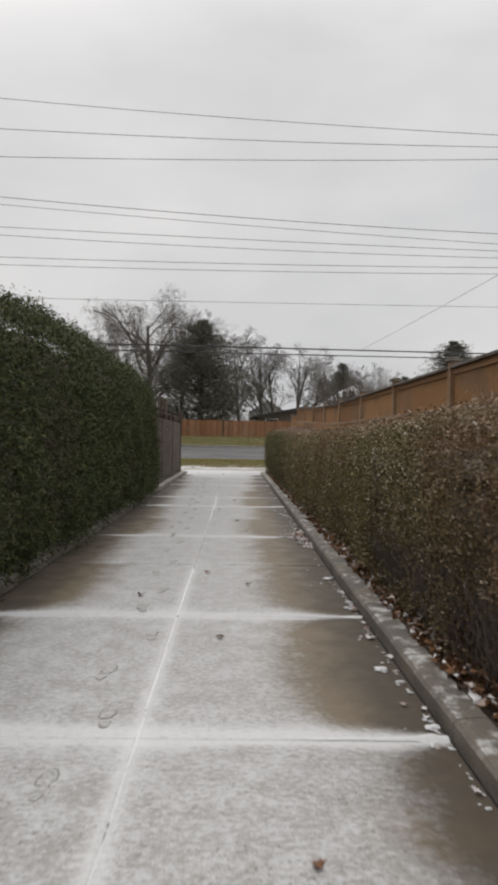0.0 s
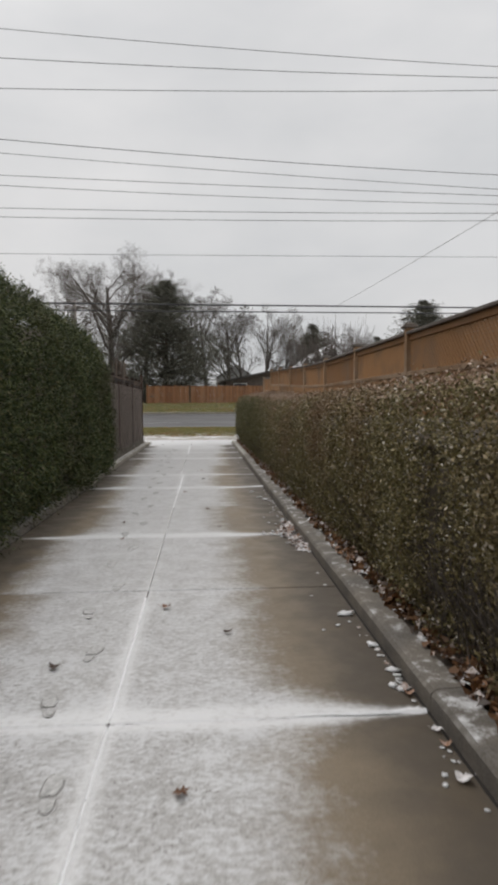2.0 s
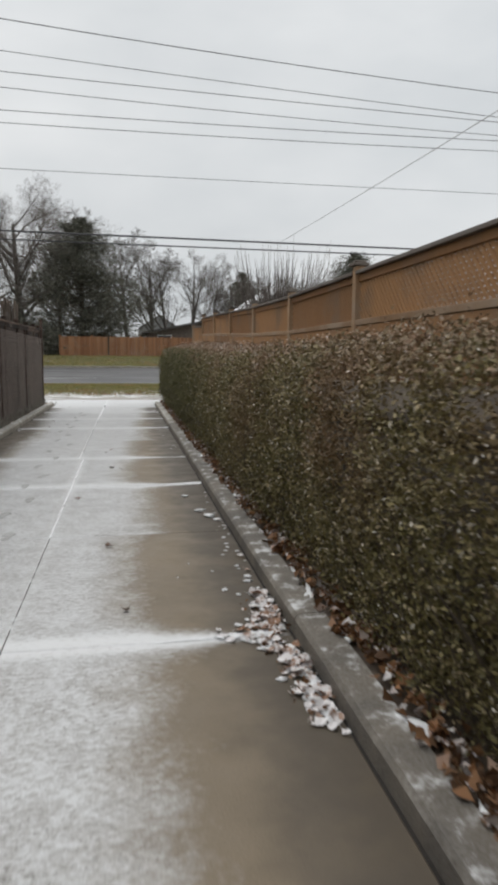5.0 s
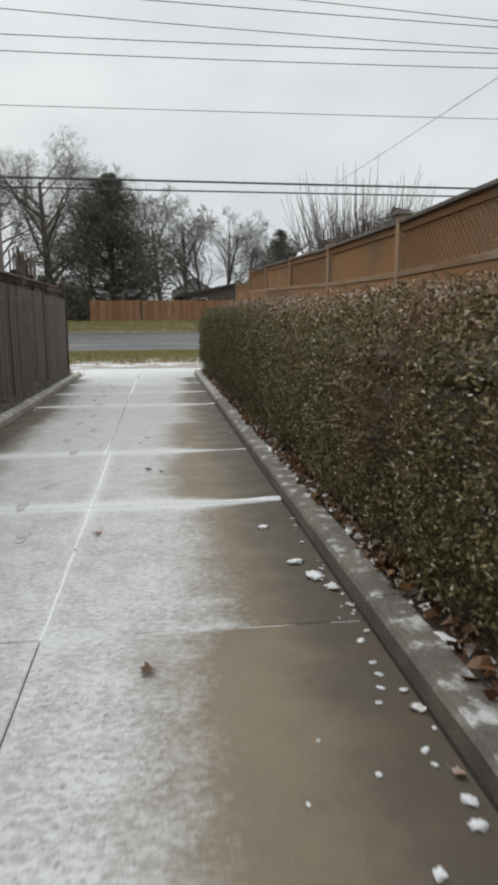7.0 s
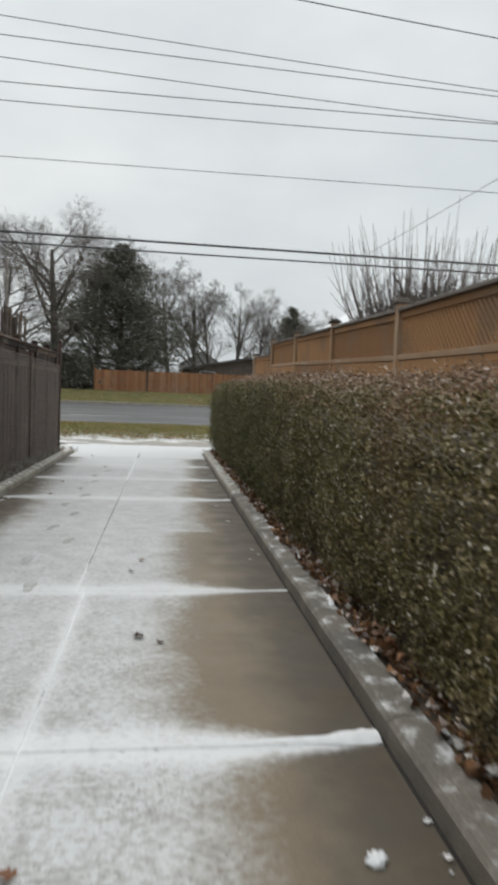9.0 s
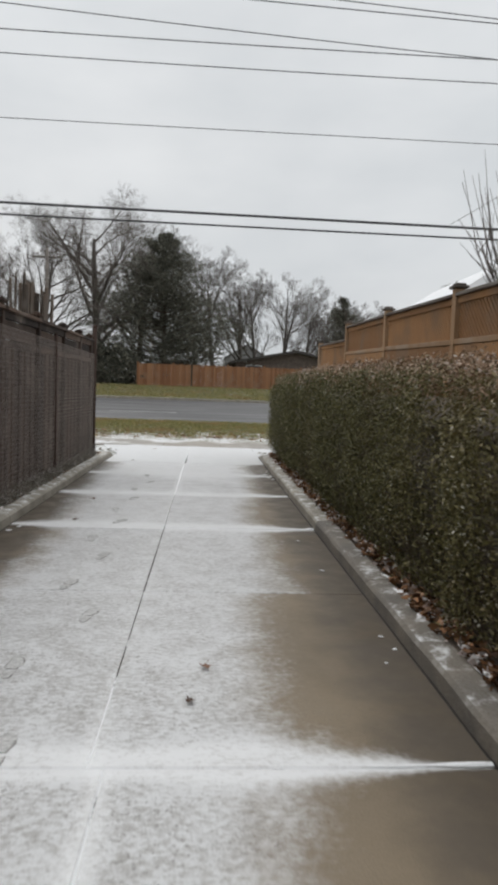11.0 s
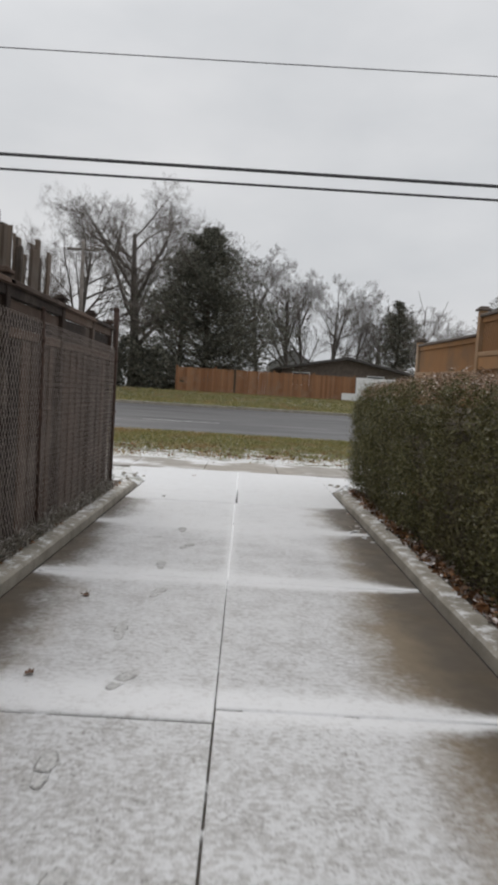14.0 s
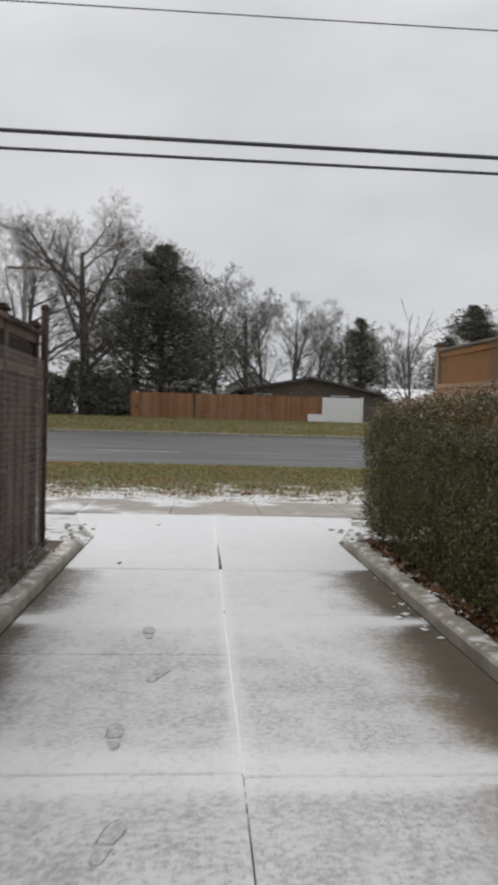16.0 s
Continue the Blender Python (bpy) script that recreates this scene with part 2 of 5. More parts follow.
LITTER = leaf_material("leaf_litter", ((0.0, (0.09, 0.045, 0.02)), (0.5, (0.2, 0.10, 0.045)), (0.72, (0.33, 0.16, 0.07)), (0.82, (0.52, 0.42, 0.37)), (1.0, (0.8, 0.77, 0.76))), rough=0.7)
GRASS = leaf_material("grass_blades", ((0.0, (0.118, 0.132, 0.034)), (0.5, (0.220, 0.218, 0.063)), (0.85, (0.372, 0.296, 0.118)), (1.0, (0.506, 0.390, 0.204))), ((0.338, 0.203, 0.094), 0.6, 0.5, 0.7), rough=0.8)
# distance haze is put into these needle colours: lighter and greyer than green
HAZED_NEEDLES = leaf_material("hazed_pine_needles", ((0.0, (0.06, 0.062, 0.05)), (0.6, (0.125, 0.125, 0.098)), (1.0, (0.21, 0.195, 0.155))), rough=0.8)


def bark_material(name, dark, light):
    m, nt, b = material(name, 0.9)
    p = position(nt)
    c = ramp(nt, noise_tex(nt, p, 6, 5, 0.6, (1, 1, 0.25)), (0.3, dark), (0.7, light))
    nt.links.new(c, b.inputs["Base Color"])
    bump(nt, b, noise_tex(nt, p, 20, 4, 0.6, (1, 1, 0.2)), 0.6, 0.02)
    return m


BARK = bark_material("grey_bark", (0.055, 0.047, 0.04), (0.15, 0.13, 0.115))
TWIG = bark_material("twigs", (0.075, 0.062, 0.053), (0.165, 0.14, 0.124))
DARK_WOOD = bark_material("dark_branches", (0.045, 0.035, 0.025), (0.11, 0.085, 0.06))


def board_material(name, dark, light, grey, grey_amount, snow=0.0):
    """Fence wood: lengthwise grain, board to board tone, weathering."""
    m, nt, b = material(name, 0.8, spec=0.3)
    tc = nt.nodes.new("ShaderNodeTexCoord").outputs["Object"]
    p = position(nt)
    rnd = object_random(nt)
    g = noise_tex(nt, tc, 9, 5, 0.65, (5, 5, 0.35))
    c = ramp(nt, math_node(nt, "ADD", math_node(nt, "MULTIPLY", g, 0.55), math_node(nt, "MULTIPLY", rnd, 0.45)), (0.25, dark), (0.75, light))
    w = smooth(nt, noise_tex(nt, p, 1.7, 4), 0.62 - grey_amount * 0.5, 0.85 - grey_amount * 0.4)
    c = mix(nt, math_node(nt, "MULTIPLY", w, 0.8), c, grey)
    nt.links.new(c, b.inputs["Base Color"])
    bump(nt, b, g, 0.45, 0.004)
    return m


OAK = board_material("stained_fence_wood", (0.24, 0.122, 0.052), (0.40, 0.215, 0.095), (0.22, 0.145, 0.09), 0.35)
RAIL = board_material("weathered_rail_wood", (0.25, 0.15, 0.08), (0.42, 0.27, 0.155), (0.36, 0.275, 0.20), 0.45)
CAPWOOD = board_material("grey_cap_wood", (0.065, 0.052, 0.042), (0.16, 0.132, 0.11), (0.2, 0.18, 0.16), 0.45)
GREYWOOD = board_material("old_grey_wood", (0.014, 0.009, 0.007), (0.125, 0.082, 0.06), (0.18, 0.145, 0.12), 0.28)
PLANKWOOD = board_material("grey_scrap_wood", (0.034, 0.026, 0.020), (0.17, 0.13, 0.10), (0.17, 0.148, 0.128), 0.35)
FARWOOD = board_material("orange_fence_wood", (0.21, 0.098, 0.05), (0.32, 0.165, 0.085), (0.27, 0.17, 0.11), 0.3)


def plain(name, colour, rough=0.7, metal=0.0, var=0.25, scale=8.0):
    m, nt, b = material(name, rough, metal)
    p = position(nt)
    f = noise_tex(nt, p, scale, 5, 0.6)
    lo = tuple(v * (1 - var) for v in colour)
    hi = tuple(min(1.0, v * (1 + var)) for v in colour)
    nt.links.new(ramp(nt, f, (0.3, lo), (0.7, hi)), b.inputs["Base Color"])
    bump(nt, b, noise_tex(nt, p, scale * 9, 3), 0.25, 0.004)
    return m


RUST = plain("rusty_steel", (0.05, 0.028, 0.02), 0.9, 0.1, 0.5, 25)
WIRE_M = plain("galvanised_wire", (0.31, 0.265, 0.235), 0.7, 0.2, 0.45, 30)
CABLE = plain("black_cable", (0.035, 0.035, 0.037), 0.6, 0, 0.1)
SERVICE = plain("pale_grey_cable", (0.3, 0.3, 0.3), 0.6, 0, 0.1)
CABLE_G = plain("grey_cable", (0.13, 0.13, 0.135), 0.6, 0.3, 0.1)
SNOW = plain("snow", (0.83, 0.835, 0.845), 0.9, 0, 0.06, 22)
SOIL = plain("damp_soil", (0.075, 0.055, 0.04), 0.95, 0, 0.5, 12)
WHITE_PAINT = plain("white_painted_wood", (0.74, 0.74, 0.74), 0.6, 0, 0.08)
SHINGLE = plain("grey_shingles", (0.17, 0.165, 0.165), 0.9, 0, 0.2, 3)
SHINGLE_D = plain("dark_shingles", (0.085, 0.078, 0.074), 0.9, 0, 0.2, 3)
BRICK_W = plain("dark_house_wall", (0.12, 0.095, 0.08), 0.85, 0, 0.25, 4)
GREY_WALL = plain("grey_siding", (0.30, 0.30, 0.30), 0.7, 0, 0.1, 4)
PALE_WALL = plain("pale_siding", (0.55, 0.55, 0.54), 0.7, 0, 0.1, 4)
POLE_WOOD = plain("pole_wood", (0.16, 0.14, 0.125), 0.9, 0, 0.3, 5)
GLASS = plain("dark_window_glass", (0.03, 0.035, 0.04), 0.1, 0, 0.1)
PAINTLINE = plain("worn_lane_paint", (0.42, 0.42, 0.41), 0.7, 0, 0.3, 6)
PRINT = plain("trodden_snow", (0.50, 0.495, 0.485), 0.85, 0, 0.35, 40)
PRINT_EDGE = plain("trodden_snow_edge", (0.30, 0.292, 0.28), 0.85, 0, 0.5, 30)
DEAD = leaf_material("dead_grass", ((0.0, (0.10, 0.085, 0.065)), (0.6, (0.22, 0.195, 0.16)), (1.0, (0.5, 0.48, 0.45))), rough=0.9)


def asphalt():
    m, nt, b = material("wet_asphalt", 0.55)
    p = position(nt)
    c = ramp(nt, noise_tex(nt, p, 0.5, 4, 0.6, (0.25, 1, 1)), (0.3, (0.062, 0.062, 0.066)), (0.7, (0.095, 0.094, 0.096)))
    c = mix(nt, 0.4, c, ramp(nt, noise_tex(nt, p, 60, 2), (0.3, 0.04), (0.7, 0.13)))
    nt.links.new(c, b.inputs["Base Color"])
    nt.links.new(ramp(nt, noise_tex(nt, p, 0.9, 3, 0.5, (0.2, 1, 1)), (0.35, 0.45), (0.65, 0.75)), b.inputs["Roughness"])
    bump(nt, b, noise_tex(nt, p, 120, 2), 0.4, 0.004)
    return m


ASPHALT = asphalt()


def turf():
    m, nt, b = material("winter_turf", 0.95, spec=0.2)
    p = position(nt)
    s = nt.nodes.new("ShaderNodeSeparateXYZ")
    nt.links.new(p, s.inputs[0])
    c = ramp(nt, noise_tex(nt, p, 1.6, 6, 0.65), (0.3, (0.13, 0.135, 0.045)), (0.55, (0.21, 0.195, 0.08)), (0.75, (0.27, 0.2, 0.11)))
    c = mix(nt, 0.4, c, ramp(nt, noise_tex(nt, p, 40, 3), (0.3, 0.05), (0.7, 0.2)))
    patch = math_node(nt, "ADD", noise_tex(nt, p, 2.6, 6, 0.7, (0.6, 1, 1)), math_node(nt, "MULTIPLY", smooth(nt, s.outputs[1], 38.2, 35.2), 0.22))
    c = mix(nt, math_node(nt, "MULTIPLY", smooth(nt, patch, 0.56, 0.72), 0.85), c, (0.82, 0.825, 0.83))
    nt.links.new(c, b.inputs["Base Color"])
    bump(nt, b, noise_tex(nt, p, 30, 5, 0.7), 0.8, 0.03)
    return m


TURF = turf()


def joint_material():
    m, nt, b = material("joint_filling", 0.95)
    p = position(nt)
    q = nt.nodes.new("ShaderNodeSeparateXYZ")
    nt.links.new(p, q.inputs[0])
    y = q.outputs[1]
    bare = math_node(nt, "ADD", smooth(nt, math_node(nt, "ABSOLUTE", math_node(nt, "SUBTRACT", y, 11.2)), 2.7, 2.1), smooth(nt, math_node(nt, "ABSOLUTE", math_node(nt, "SUBTRACT", y, 21.9)), 3.4, 2.8))
    x = q.outputs[0]
    on_seam = math_node(nt, "LESS_THAN", math_node(nt, "ABSOLUTE", x), 0.09)
    cross = math_node(nt, "ADD", math_node(nt, "MULTIPLY", math_node(nt, "LESS_THAN", x, 0.0), smooth(nt, y, 21.5, 22.3)), math_node(nt, "MULTIPLY", smooth(nt, y, 24.0, 24.8), 0.5), clamp=True)
    for j in BARE_JOINTS:
        cross = math_node(nt, "MAXIMUM", cross, math_node(nt, "MULTIPLY", math_node(nt, "LESS_THAN", math_node(nt, "ABSOLUTE", math_node(nt, "SUBTRACT", y, j)), 0.1), 0.3))
    bare = math_node(nt, "ADD", math_node(nt, "MULTIPLY", bare, on_seam), math_node(nt, "MULTIPLY", cross, math_node(nt, "SUBTRACT", 1.0, on_seam)))
    f = smooth(nt, math_node(nt, "ADD", noise_tex(nt, p, 2.6, 5, 0.7), math_node(nt, "MULTIPLY", bare, 0.17)), 0.55, 0.65)
    nt.links.new(mix(nt, f, (0.74, 0.745, 0.75), (0.055, 0.048, 0.04)), b.inputs["Base Color"])
    return m


JOINT_FILL = joint_material()
# ---- mesh helpers ----
rng = np.random.default_rng(7)


def mesh_of(name, verts, faces, mats):
    me = bpy.data.meshes.new(name)
    me.from_pydata([tuple(v) for v in verts], [], faces)
    for m in mats if isinstance(mats, (list, tuple)) else [mats]:
        me.materials.append(m)
    me.update()
    return me


def from_bm(name, bm, mat, smooth_shade=False):
    me = bpy.data.meshes.new(name)
    bmesh.ops.recalc_face_normals(bm, faces=bm.faces)
    for f in bm.faces:
        f.smooth = smooth_shade
    bm.to_mesh(me)
    bm.free()
    me.materials.append(mat)
    return me


def place(name, me, parent=None, m=None, label=""):
    ob = new(name, me)
    if parent:
        ob.parent = parent
    if m is not None:
        ob.matrix_basis = m
    if label:
        ob["label"] = label
    return ob


def part(name, bm, mat, parent, label="", smooth_shade=False):
    return place(name, from_bm(name, bm, mat, smooth_shade), parent, None, label)


def add_box(bm, x0, x1, y0, y1, z0, z1, bevel=0.0):
    b = bmesh.new()
    bmesh.ops.create_cube(b, size=1, matrix=Matrix.Translation(((x0 + x1) / 2, (y0 + y1) / 2, (z0 + z1) / 2)) @ Matrix.Diagonal((x1 - x0, y1 - y0, z1 - z0, 1)))
    if bevel:
        bmesh.ops.bevel(b, geom=b.edges[:], offset=bevel, segments=1, affect="EDGES")
    tmp = bpy.data.meshes.new("tmp")
    b.to_mesh(tmp)
    b.free()
    bm.from_mesh(tmp)
    bpy.data.meshes.remove(tmp)
    return bm


def box(x0, x1, y0, y1, z0, z1, bevel=0.0):
    return add_box(bmesh.new(), x0, x1, y0, y1, z0, z1, bevel)


def quads(name, corners, mat):
    """corners: array (n, 4, 3): n loose quads in one mesh."""
    n = len(corners)
    me = bpy.data.meshes.new(name)
    me.vertices.add(4 * n)
    me.vertices.foreach_set("co", np.ascontiguousarray(corners, dtype=np.float32).ravel())
    me.loops.add(4 * n)
    me.loops.foreach_set("vertex_index", np.arange(4 * n, dtype=np.int32))
    me.polygons.add(n)
    me.polygons.foreach_set("loop_start", np.arange(0, 4 * n, 4, dtype=np.int32))
    me.materials.append(mat)
    me.update(calc_edges=True)
    return me


def leaf_quads(pos, along, size, aspect=0.5, bend=0.25):
    """Diamond leaves at pos that point along (plus chance), size (n)."""
    n = len(pos)
    a = along / np.linalg.norm(along, axis=1, keepdims=True)
    r = rng.normal(size=(n, 3))
    side = np.cross(a, r)
    side /= np.linalg.norm(side, axis=1, keepdims=True) + 1e-9
    up = np.cross(side, a)
    s = size[:, None]
    c = np.empty((n, 4, 3))
    c[:, 0] = pos - a * s * 0.5
    c[:, 1] = pos + side * s * aspect * 0.5 + up * s * bend * 0.3
    c[:, 2] = pos + a * s * 0.5
    c[:, 3] = pos - side * s * aspect * 0.5 + up * s * bend * 0.3
    return c


def tube(verts, faces, pts, radii, sides):
    """Adds a tapered tube along pts."""
    base = len(verts)
    prev = Vector((0.3, 0.9, 0.2))
    for i, (p, r) in enumerate(zip(pts, radii)):
        d = (pts[min(i + 1, len(pts) - 1)] - pts[max(i - 1, 0)])
        u = d.cross(prev)
        if u.length < 1e-6:
            u = d.orthogonal()
        u.normalize()
        w = d.cross(u).normalized()
        for k in range(sides):
            a = 2 * math.pi * k / sides
            verts.append(p + (u * math.cos(a) + w * math.sin(a)) * r)
    for i in range(len(pts) - 1):
        for k in range(sides):
            a, b = base + i * sides + k, base + i * sides + (k + 1) % sides
            faces.append((a, b, b + sides, a + sides))


# ---- ground ----
PROFILE = [(-900, -0.04), (-60, -0.04), (30.6, -0.04), (32.9, -0.04), (35.1, -0.03), (36.5, 0.05), (39, 0.17), (42.0, 0.26), (42.05, 0.12), (55.5, 0.78), (55.55, 0.98), (58, 1.18), (62, 1.72), (70, 1.85), (120, 2.3), (400, 3.0), (3000, 4.0)]


def ground_z(y):
    return float(np.interp(y, [p[0] for p in PROFILE], [p[1] for p in PROFILE]))


xs = [-3000, -300, -60, -30] + list(range(-24, 25, 2)) + [30, 60, 300, 3000]
gy = sorted(set([p[0] for p in PROFILE] + [35.6, 36, 37, 37.5, 38, 38.5, 39.5, 40, 40.5, 41, 41.5, 56, 57, 59, 60, 61]))
verts = [(x, y, ground_z(y) + (0.03 * noise.noise((x * 0.7, y * 1.3, 0)) if (35.4 < y < 41.9 or 56 < y < 62) else 0)) for y in gy for x in xs]
faces = [(j * len(xs) + i, j * len(xs) + i + 1, (j + 1) * len(xs) + i + 1, (j + 1) * len(xs) + i) for j in range(len(gy) - 1) for i in range(len(xs) - 1)]
tagged(place("ground", mesh_of("ground", verts, faces, TURF)), "winter grass ground with patches of thin snow", "ground", kind="structure")

# road with kerbs
road = tagged(new("road"), "wide wet grey asphalt road with worn lane lines", "road", kind="structure")
ry = [42.0, 45, 48.5, 52, 55.5]
rz = [0.15, 0.36, 0.56, 0.72, 0.86]
verts = [(x, y, z) for y, z in zip(ry, rz) for x in (-400, -60, -20, 0, 20, 60, 400)]
faces = [(j * 7 + i, j * 7 + i + 1, (j + 1) * 7 + i + 1, (j + 1) * 7 + i) for j in range(4) for i in range(6)]
place("carriageway", mesh_of("carriageway", verts, faces, ASPHALT), road)


def road_z(y):
    return float(np.interp(y, ry, rz))


dash = box(-1.5, 1.5, -0.06, 0.06, 0, 0.006)
dash_me = from_bm("lane_dash", dash, PAINTLINE)
for k in range(-5, 6):
    place("lane_dash", dash_me, road, pose(k * 9 - 2.5, 46.2, road_z(46.2) + 0.003, math.degrees(math.atan(0.055))))
for y0, z in ((41.85, 0.27), (55.42, 1.0)):
    kerb = tagged(new("road_kerb"), "low concrete kerb along the road", "kerb", kind="structure")
    stone = from_bm("kerb_stone", box(0, 2.98, 0, 0.16, -0.3, 0, 0.012), KERB_L)
    for k in range(-14, 14):
        place("kerb_stone", stone, kerb, pose(k * 3.0, y0, z))

# far snowy strip of pavement in front of the grass
pavement = tagged(new("pavement"), "concrete public pavement dusted with wind-blown snow", "pavement", kind="structure")
flag = from_bm("flag", box(0, 1.5, 33.12, 35.08, -0.12, 0, 0.006), WALK)
for k in range(-16, 16):
    place("flag", flag, pavement, pose(k * 1.512 - 0.75, 0, 0.002))

# ---- driveway slabs ----
driveway = tagged(new("driveway"), "narrow concrete driveway slabs under thin blown snow", "driveway", kind="structure")


def slab(x0, x1, y0, y1, dz=0.0):
    b = box(x0, x1, y0, y1, -0.14, 0, 0.007)
    ob = part("slab", b, SLAB, driveway)
    ob.location.z = dz
    return ob


right_joints = [JOINT + PITCH * k for k in range(-4, 10)] + [27.4, 29.0, 33.1]
left_joints = [JOINT + PITCH * k for k in range(-4, 8)] + [22.5, 24.95, 26.45, 29.0, 33.1]
for js, side in ((right_joints, 1), (left_joints, -1)):
    for k, (a, b) in enumerate(zip(js, js[1:])):
        seam_at = SEAM[0] if b < SEAM_Y + 0.1 else SEAM[1]
        x0, x1 = (seam_at + 0.0035, 1.545) if side > 0 else (-1.62, seam_at - 0.0035)
        slab(x0, x1, a + 0.006, b - 0.006, -0.002 * ((k * 7) % 3))
part("joint_bed", box(-1.59, 1.52, -4.8, 33.1, -0.2, -0.009), JOINT_FILL, driveway)
WET = plain("wet_dirt", (0.025, 0.021, 0.018), 0.95)
part("edge_gap", box(1.52, 1.565, -4.8, 33.1, -0.2, -0.01), WET, driveway)
part("edge_gap", box(-1.64, -1.59, -4.8, 33.1, -0.2, -0.01), WET, driveway)
# widening of the driveway at the street, on both sides
for s in (-1, 1):
    b = bmesh.new()
    pts = [(1.55 * s, 30.7), (1.55 * s, 33.1), (2.25 * s, 33.1), (2.05 * s, 32.2)]
    low = [b.verts.new((x, y, -0.1)) for x, y in pts]
    top = [b.verts.new((x, y, -0.006)) for x, y in pts]
    b.faces.new(top)
    for i in range(4):
        b.faces.new((low[i], low[(i + 1) % 4], top[(i + 1) % 4], top[i]))
    part("apron", b, SLAB, driveway)

# ---- kerbs beside the driveway ----


def kerb_stone(y0, y1, x0, x1, h, s, mat, end=False):
    """One length of kerb with a rounded front edge; s: side it faces away from."""
    b = bmesh.new()
    n = 8
    rows = []
    for i in range(n + 1):
        y = y0 + (y1 - y0) * i / n
        hh = h
        if end:
            hh = h * (1 - max(0.0, (i / n - 0.55) / 0.45) ** 1.6)
        jig = 0.006 * noise.noise((y * 2.1, s * 3.0, 0))
        prof = [(x0, -0.1), (x0 + 0.004 * s, hh * 0.72), (x0 + 0.022 * s, hh * 0.94), (x0 + 0.05 * s, hh), (x1, hh + 0.004), (x1, -0.1)]
        rows.append([b.verts.new((x + jig, y, z + (jig if z > 0 else 0))) for x, z in prof])
    for r, q in zip(rows, rows[1:]):
        for k in range(5):
            b.faces.new((r[k], r[k + 1], q[k + 1], q[k]))
    b.faces.new(rows[0])
    b.faces.new(rows[-1])
    return from_bm("kerb_stone", b, mat)


kerb_right = tagged(new("kerb_right"), "low damp concrete kerb below the hedge", "kerb", kind="structure")
kerb_left = tagged(new("kerb_left"), "low pale concrete kerb below fence and hedge", "kerb", kind="structure")
yk = -4.7
while yk < 30.2:
    ye = min(yk + 2.28, 30.6)
    place("kerb_stone", kerb_stone(yk + 0.004, ye - 0.004, 1.56, 1.73, 0.105, 1, KERB if ye < 24 else KERB_L, ye > 30), kerb_right)
    ye = min(yk + 2.28, 30.25)
    place("kerb_stone", kerb_stone(yk + 0.004, ye - 0.004, -1.635, -1.80, 0.11, -1, KERB if ye < 18 else KERB_L, ye > 29.9), kerb_left)
    yk += 2.28
for name, x0, x1, ye in (("soil_right", 1.73, 3.4, 30.5), ("soil_left", -3.6, -1.80, 30.1)):
    b = bmesh.new()
    bmesh.ops.create_grid(b, x_segments=6, y_segments=90, size=0.5, matrix=Matrix.Translation(((x0 + x1) / 2, (ye - 4.7) / 2, 0.075)) @ Matrix.Diagonal((x1 - x0, ye + 4.7, 1, 1)))
    for v in b.verts:
        v.co.z += 0.03 * noise.noise(v.co * 2.3)
    tagged(part(name, b, SOIL, None), "damp dark soil strip with leaf litter", "soil", kind="structure")

# ---- hedges ----


def bumpy(y, z, seed):
    return 0.075 * noise.noise((y * 0.9, z * 1.1, seed)) + 0.045 * noise.noise((y * 3.1, z * 3.3, seed + 5))


def hedge_core(name, outline, y0, y1, step, inset, mat, parent):
    """A closed bumpy body whose section is outline(y): list of (x, z)."""
    verts, faces = [], []
    ny = int((y1 - y0) / step) + 1
    for j in range(ny + 1):
        y = y0 + (y1 - y0) * j / ny
        sec = outline(y)
        cx, cz = sum(p[0] for p in sec) / len(sec), sum(p[1] for p in sec) / len(sec)
        for x, z in sec:
            k = 1 + bumpy(y, z, x)
            d = Vector((x - cx, 0, z - cz))
            d *= max(0.1, 1 - inset / max(d.length, 0.2)) * k
            verts.append((cx + d.x, y, max(0.05, cz + d.z)))
    n = len(sec)
    for j in range(ny):
        for i in range(n):
            a, b = j * n + i, j * n + (i + 1) % n
            faces.append((a, b, b + n, a + n))
    faces += [tuple(range(n)), tuple(range(ny * n, ny * n + n))]
    return place(name, mesh_of(name, verts, faces, mat), parent)


def surface_points(outline, y0, y1, count, keep=lambda i, n: True):
    """Random points and outward normals on the skin of the section swept along y."""
    ys = rng.uniform(y0, y1, count)
    pos, nor = np.empty((count, 3)), np.empty((count, 3))
    table = {}
    for i, y in enumerate(ys):
        q = round(y * 4)
        if q not in table:
            sec = np.array(outline(q / 4))
            seg = np.roll(sec, -1, 0) - sec
            ln = np.hypot(*seg.T)
            ln[[not keep(k, len(sec)) for k in range(len(sec))]] = 0
            table[q] = sec, seg, np.cumsum(ln) / ln.sum()
        sec, seg, cum = table[q]
        k = min(int(np.searchsorted(cum, rng.random())), len(sec) - 1)
        x, z = sec[k] + seg[k] * rng.random()
        nx, nz = seg[k][1], -seg[k][0]
        l = math.hypot(nx, nz) + 1e-9
        pos[i], nor[i] = (x, y, z), (nx / l, 0, nz / l)
    return pos, nor


